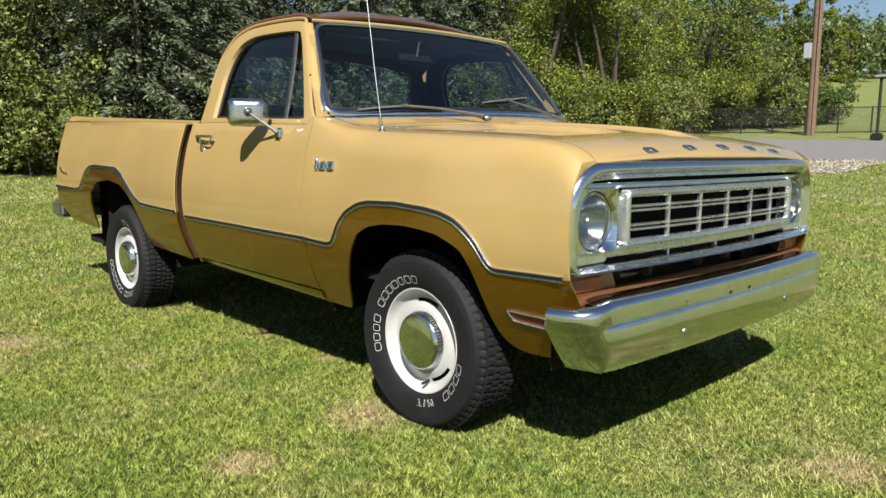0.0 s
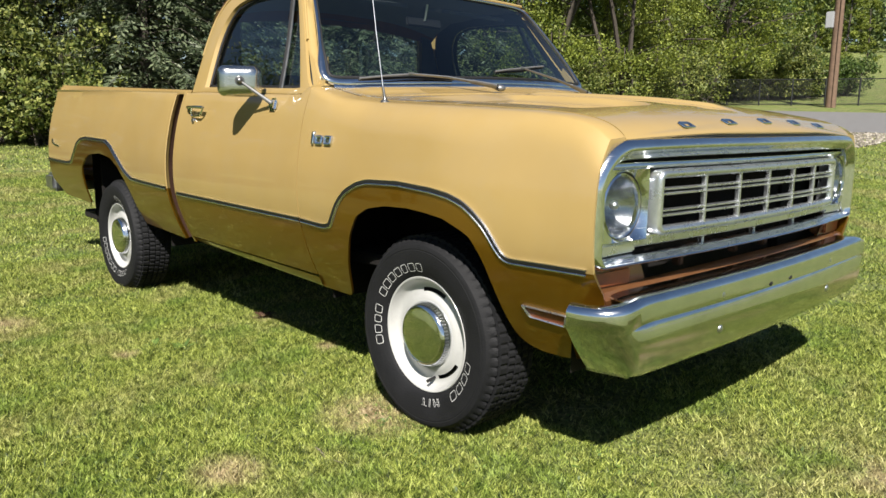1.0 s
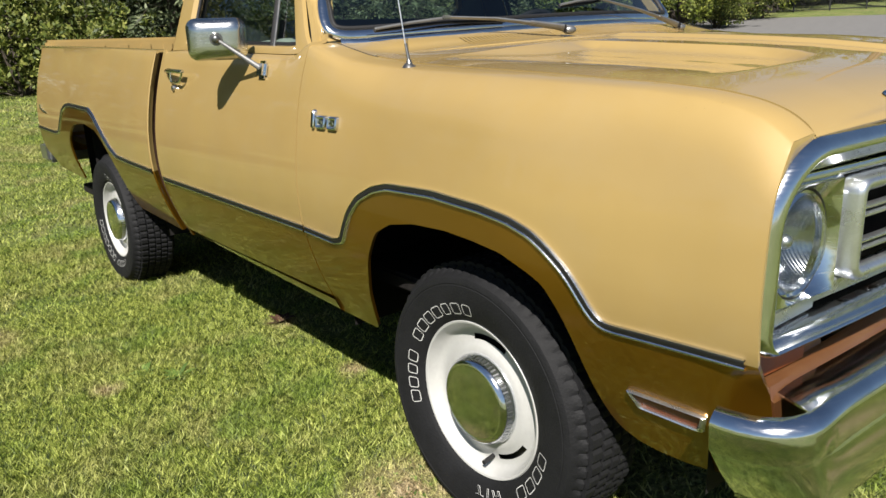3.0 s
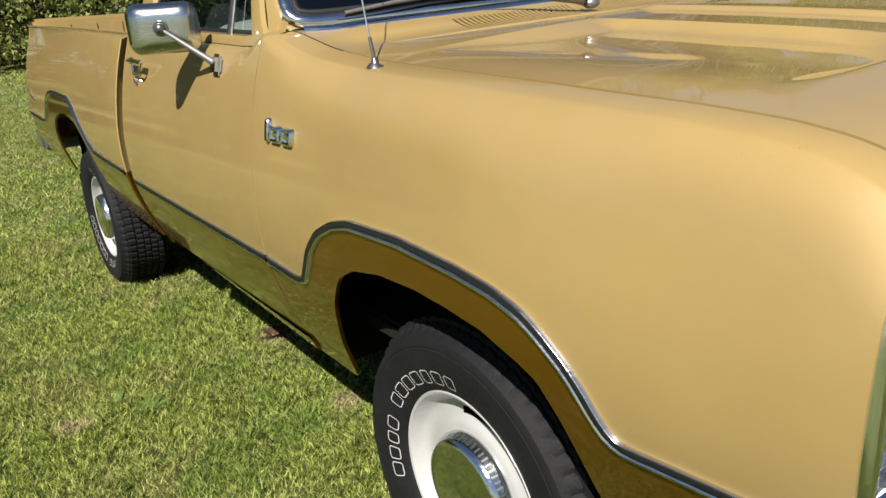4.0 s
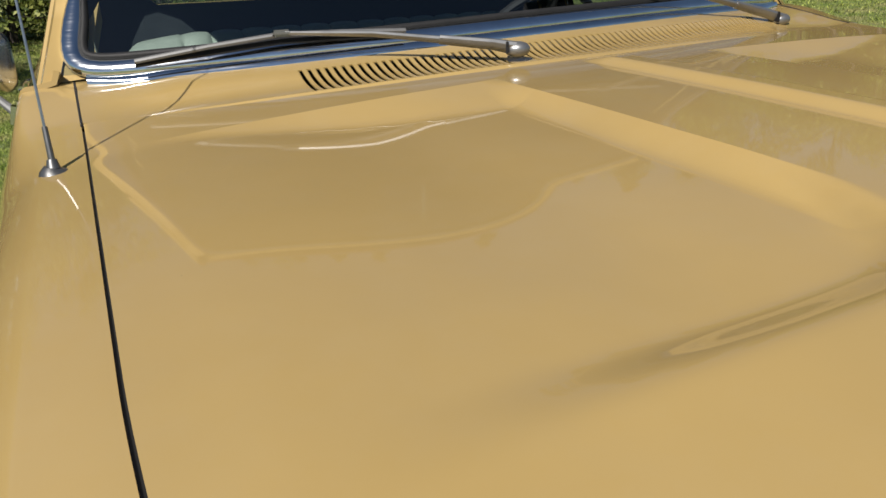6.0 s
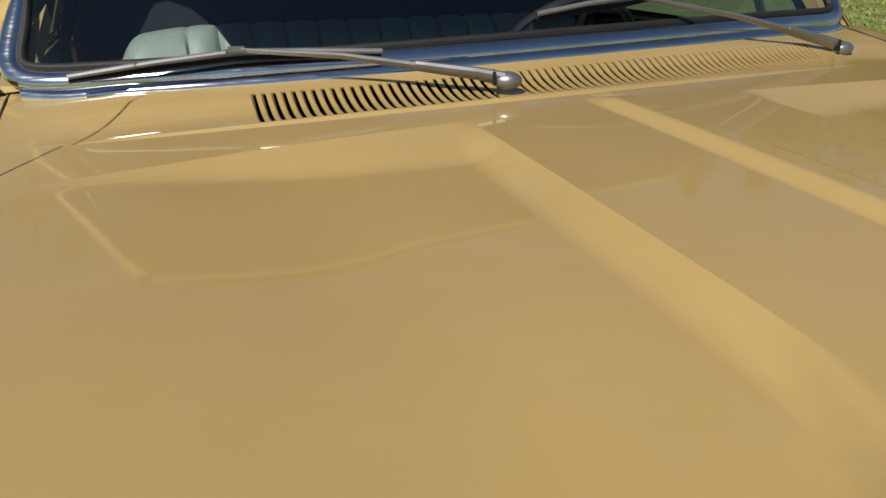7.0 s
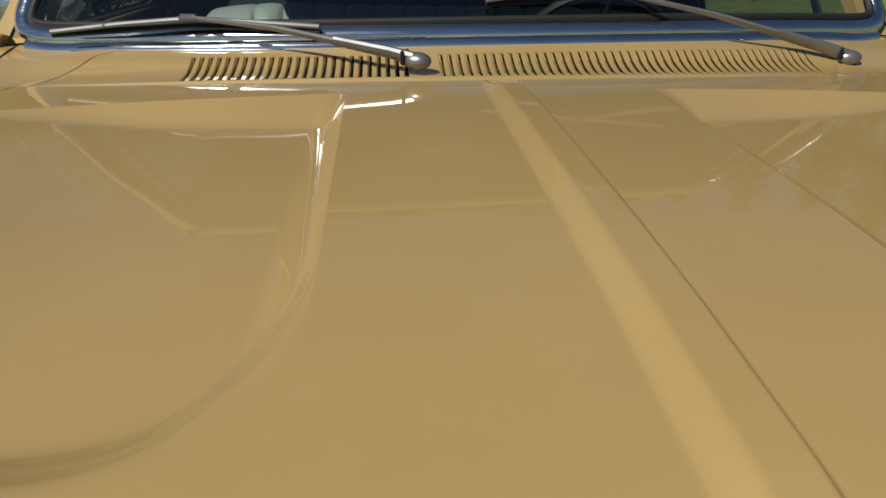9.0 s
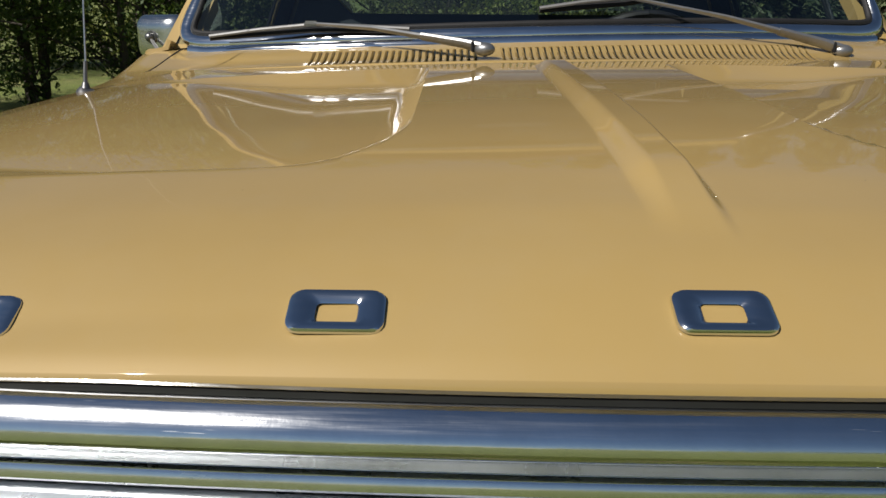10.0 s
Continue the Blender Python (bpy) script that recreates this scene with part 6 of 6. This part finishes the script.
for h in (1.05, .06):
    tube("fence_rail", [fence_pt(t, h) for t in np.linspace(0, 1, 24)], .020, FENCE, fence, 6)
vs, fs = [], []
L = (fb - fa).length
nw = 330
for k in range(-14, nw):
    for sgn in (1, -1):
        t0, t1 = k / nw, (k + 14) / nw
        if sgn < 0:
            t0, t1 = t1, t0
        a, b = fence_pt(min(1, max(0, t0)), .06), fence_pt(min(1, max(0, t1)), 1.05)
        i = len(vs)
        vs += [(a[0], a[1], a[2] - .003), (a[0], a[1], a[2] + .004), (b[0], b[1], b[2] + .004), (b[0], b[1], b[2] - .003)]
        fs.append((i, i + 1, i + 2, i + 3))
part("fence_mesh", mesh_of("fence_mesh", vs, fs, FENCE, smooth=0), fence)
gp = polar(118.4, 31)
post = tagged(new("wooden_post"), "slim grey wooden post standing at the road", "post")
tube("stake", [(*gp, float(ground_z(*gp)) - .1), (gp[0], gp[1], float(ground_z(*gp)) + 1.3)], .05, WOODPOLE, post, 8)
lp = polar(105.9, 30)
lz = float(ground_z(*lp))
lamp_post = tagged(new("lamp_post"), "dark metal lamp post with a flat white top", "lamp post")
tube("lamp_shaft", [(*lp, lz - .1), (lp[0], lp[1], lz + 2.15)], .05, FENCE, lamp_post, 10)
box("lamp_head", (lp[0] + .05, lp[1], lz + 2.2), (.5, .3, .07), GREYBOX, lamp_post, .02)
box("lamp_foot", (lp[0], lp[1], lz + .12), (.35, .35, .26), BLACK, lamp_post, .05)


# ---- grass ----
def grass(name, x0, x1, y0, y1, count, h, w, keep, label):
    """Blades of cut grass, each one bent triangle pair, thinner on the dry spots and under the tyres."""
    x, y = rng.uniform(x0, x1, count), rng.uniform(y0, y1, count)
    ok = keep(x + rng.normal(size=count) * .22, y + rng.normal(size=count) * .22)
    for dx, dy, r in DRY:
        ok &= ~((np.hypot(x - dx, y - dy) < r * rng.uniform(.5, 1.3, count)) & (rng.uniform(0, 1, count) < .35))
    for wx in (0, -2.921):
        for wy in (-.822, .822):
            ok &= ~((np.abs(x - wx) < .11) & (np.abs(y - wy) < .11))
    x, y = x[ok], y[ok]
    n = len(x)
    z = ground_z(x, y)
    clump = np.sin(x * 3.1 + 1.3 * np.sin(y * 2.3)) * np.sin(y * 3.7 + np.sin(x * 1.9)) * .35 + 1
    # tufts a few centimetres wide stand taller and lean together
    tuft = np.sin(x * 83 + 2.1 * np.sin(y * 37)) * np.sin(y * 71 + 1.7 * np.sin(x * 43)) + .3 * np.sin(x * 31 + y * 27 + 3 * np.sin(x * 7))
    hh = h * (.6 + .4 * clump) * (1 + .30 * tuft) * rng.uniform(.5, 1.5, n)
    a = rng.uniform(0, 2 * np.pi, n)
    lean = rng.uniform(.3, 1.5, n) * hh
    la = 3.0 * np.sin(x * 17 + 2 * np.sin(y * 11)) + 2.0 * np.sin(y * 23) + rng.normal(size=n) * 1.7
    ww = w * rng.uniform(.6, 1.4, n)
    c, s_ = np.cos(a) * ww, np.sin(a) * ww
    p0 = np.stack([x - c, y - s_, z - .004], -1)
    p1 = np.stack([x + c, y + s_, z - .004], -1)
    p2 = np.stack([x + np.cos(la) * lean, y + np.sin(la) * lean, z + hh * .9], -1)
    v = np.stack([p0, p1, p2], 1).reshape(-1, 3)
    me = bpy.data.meshes.new(name)
    me.vertices.add(3 * n)
    me.vertices.foreach_set("co", v.astype(np.float32).ravel())
    me.loops.add(3 * n)
    me.loops.foreach_set("vertex_index", np.arange(3 * n, dtype=np.int32))
    me.polygons.add(n)
    me.polygons.foreach_set("loop_start", np.arange(0, 3 * n, 3, dtype=np.int32))
    me.polygons.foreach_set("loop_total", np.full(n, 3, dtype=np.int32))
    me.materials.append(BLADE)
    me.update(calc_edges=True)
    tagged(new(name, me), label, "grass", kind="stuff")


def sector(x, y, a0, a1):
    """Seen from the start of the walk between two bearings."""
    az = np.degrees(np.arctan2(y + 2.8, x - 2.06))
    return (az > a0) & (az < a1)


def patch(x0, x1, y0, y1):
    return lambda x, y: (x > x0) & (x < x1) & (y > y0) & (y < y1)


close, front, rear, under = patch(-2.6, 1.9, -2.7, -.6), patch(.35, 2.7, -.6, 2.6), patch(-4.2, -2.6, -3.0, -.6), patch(-4.2, .35, -.6, 2.6)
grass("lawn_grass", -2.6, 1.9, -2.7, -.6, 480000, .0185, .0025, close, "short sunlit lawn grass beside the truck")
grass("lawn_grass_front", .35, 2.7, -.6, 2.6, 230000, .0185, .0027, front, "short lawn grass in front of the truck")
grass("lawn_grass_rear", -4.2, -2.6, -3.0, -.6, 80000, .023, .0032, rear, "short sunlit lawn grass by the rear wheel")
grass("lawn_grass_under", -4.2, .35, -.6, 2.6, 90000, .022, .0034, under, "shaded lawn grass under the truck")
grass("lawn_grass_beyond", -6, 3, 2.6, 9, 210000, .027, .0042, lambda x, y: (y > 2.6) & (y < 9) & sector(x, y, 98, 131), "lawn grass further in front of the truck")
grass("lawn_grass_behind", -11, -4.2, -3.5, 3.5, 190000, .026, .0045, patch(-11, -4.2, -3.5, 3.5), "lawn grass behind the truck")
grass("lawn_grass_far", -26, 5, -14, 17, 420000, .034, .0095, lambda x, y: ((y > 9) & sector(x, y, 98, 131)) | ((x < -11) & sector(x, y, 156, 186)), "lawn grass towards the hedgerow")


# broad clover and weed leaves in patches between the blades
cx, cy = rng.uniform(-4.0, 2.0, 70), rng.uniform(-2.9, 2.2, 70)
pts = np.concatenate([np.stack([rng.normal(a, .10, 160), rng.normal(b, .10, 160), rng.uniform(.008, .022, 160)], -1) for a, b in zip(cx, cy)])
me = leaf_mesh("clover", pts, .5, .0085, CLOVER, 1.0, np.stack([rng.normal(size=len(pts)), rng.normal(size=len(pts)), rng.normal(size=len(pts)) * .25], -1))
tagged(new("clover", me), "patches of low clover leaves in the lawn", "clover", kind="stuff")


def rosette(name, x, y, leaves, length, width, mats, label, category, up=0.5):
    """A low plant or a heap of leaves: bent pointed blades round one point."""
    vs, fs = [], []
    for k in range(leaves):
        a = 2 * math.pi * k / leaves + rng.uniform(-.35, .35)
        ln, wd, ri = length * rng.uniform(.6, 1.2), width * rng.uniform(.7, 1.2), up * rng.uniform(.5, 1.3)
        d, sd = (math.cos(a), math.sin(a)), (-math.sin(a), math.cos(a))
        b = len(vs)
        for t, w in ((0, .25), (.35, 1), (.7, .8), (1, .04)):
            h = .012 + ln * ri * (t - .55 * t * t)
            for q in (-1, 0, 1):
                vs.append((x + d[0] * ln * t + sd[0] * wd * w * q, y + d[1] * ln * t + sd[1] * wd * w * q, h + (.12 * wd if q else 0)))
        for i in range(3):
            for j in range(2):
                p = b + i * 3 + j
                fs.append((p, p + 1, p + 4, p + 3))
    tagged(new(name, mesh_of(name, vs, fs, mats, smooth=60)), label, category, kind="stuff")


rosette("weed", -1.42, -1.23, 15, .065, .011, CLOVER, "small broad-leaved green weed growing in the lawn", "weed", .9)
rosette("weed", -1.55, -1.32, 9, .060, .013, CLOVER, "small broad-leaved green weed growing in the lawn", "weed", .9)
rosette("weed", .35, -2.05, 9, .05, .010, CLOVER, "small broad-leaved green weed growing in the lawn", "weed", .8)
rosette("dry_leaves", -1.66, -.67, 11, .065, .016, RUST, "little heap of brown dry leaves at the truck's shadow edge", "leaves", 1.1)
rosette("straw", -.005, -1.364, 2, .075, .004, GRAVEL, "pale dry straw lying in the grass", "straw", .3)
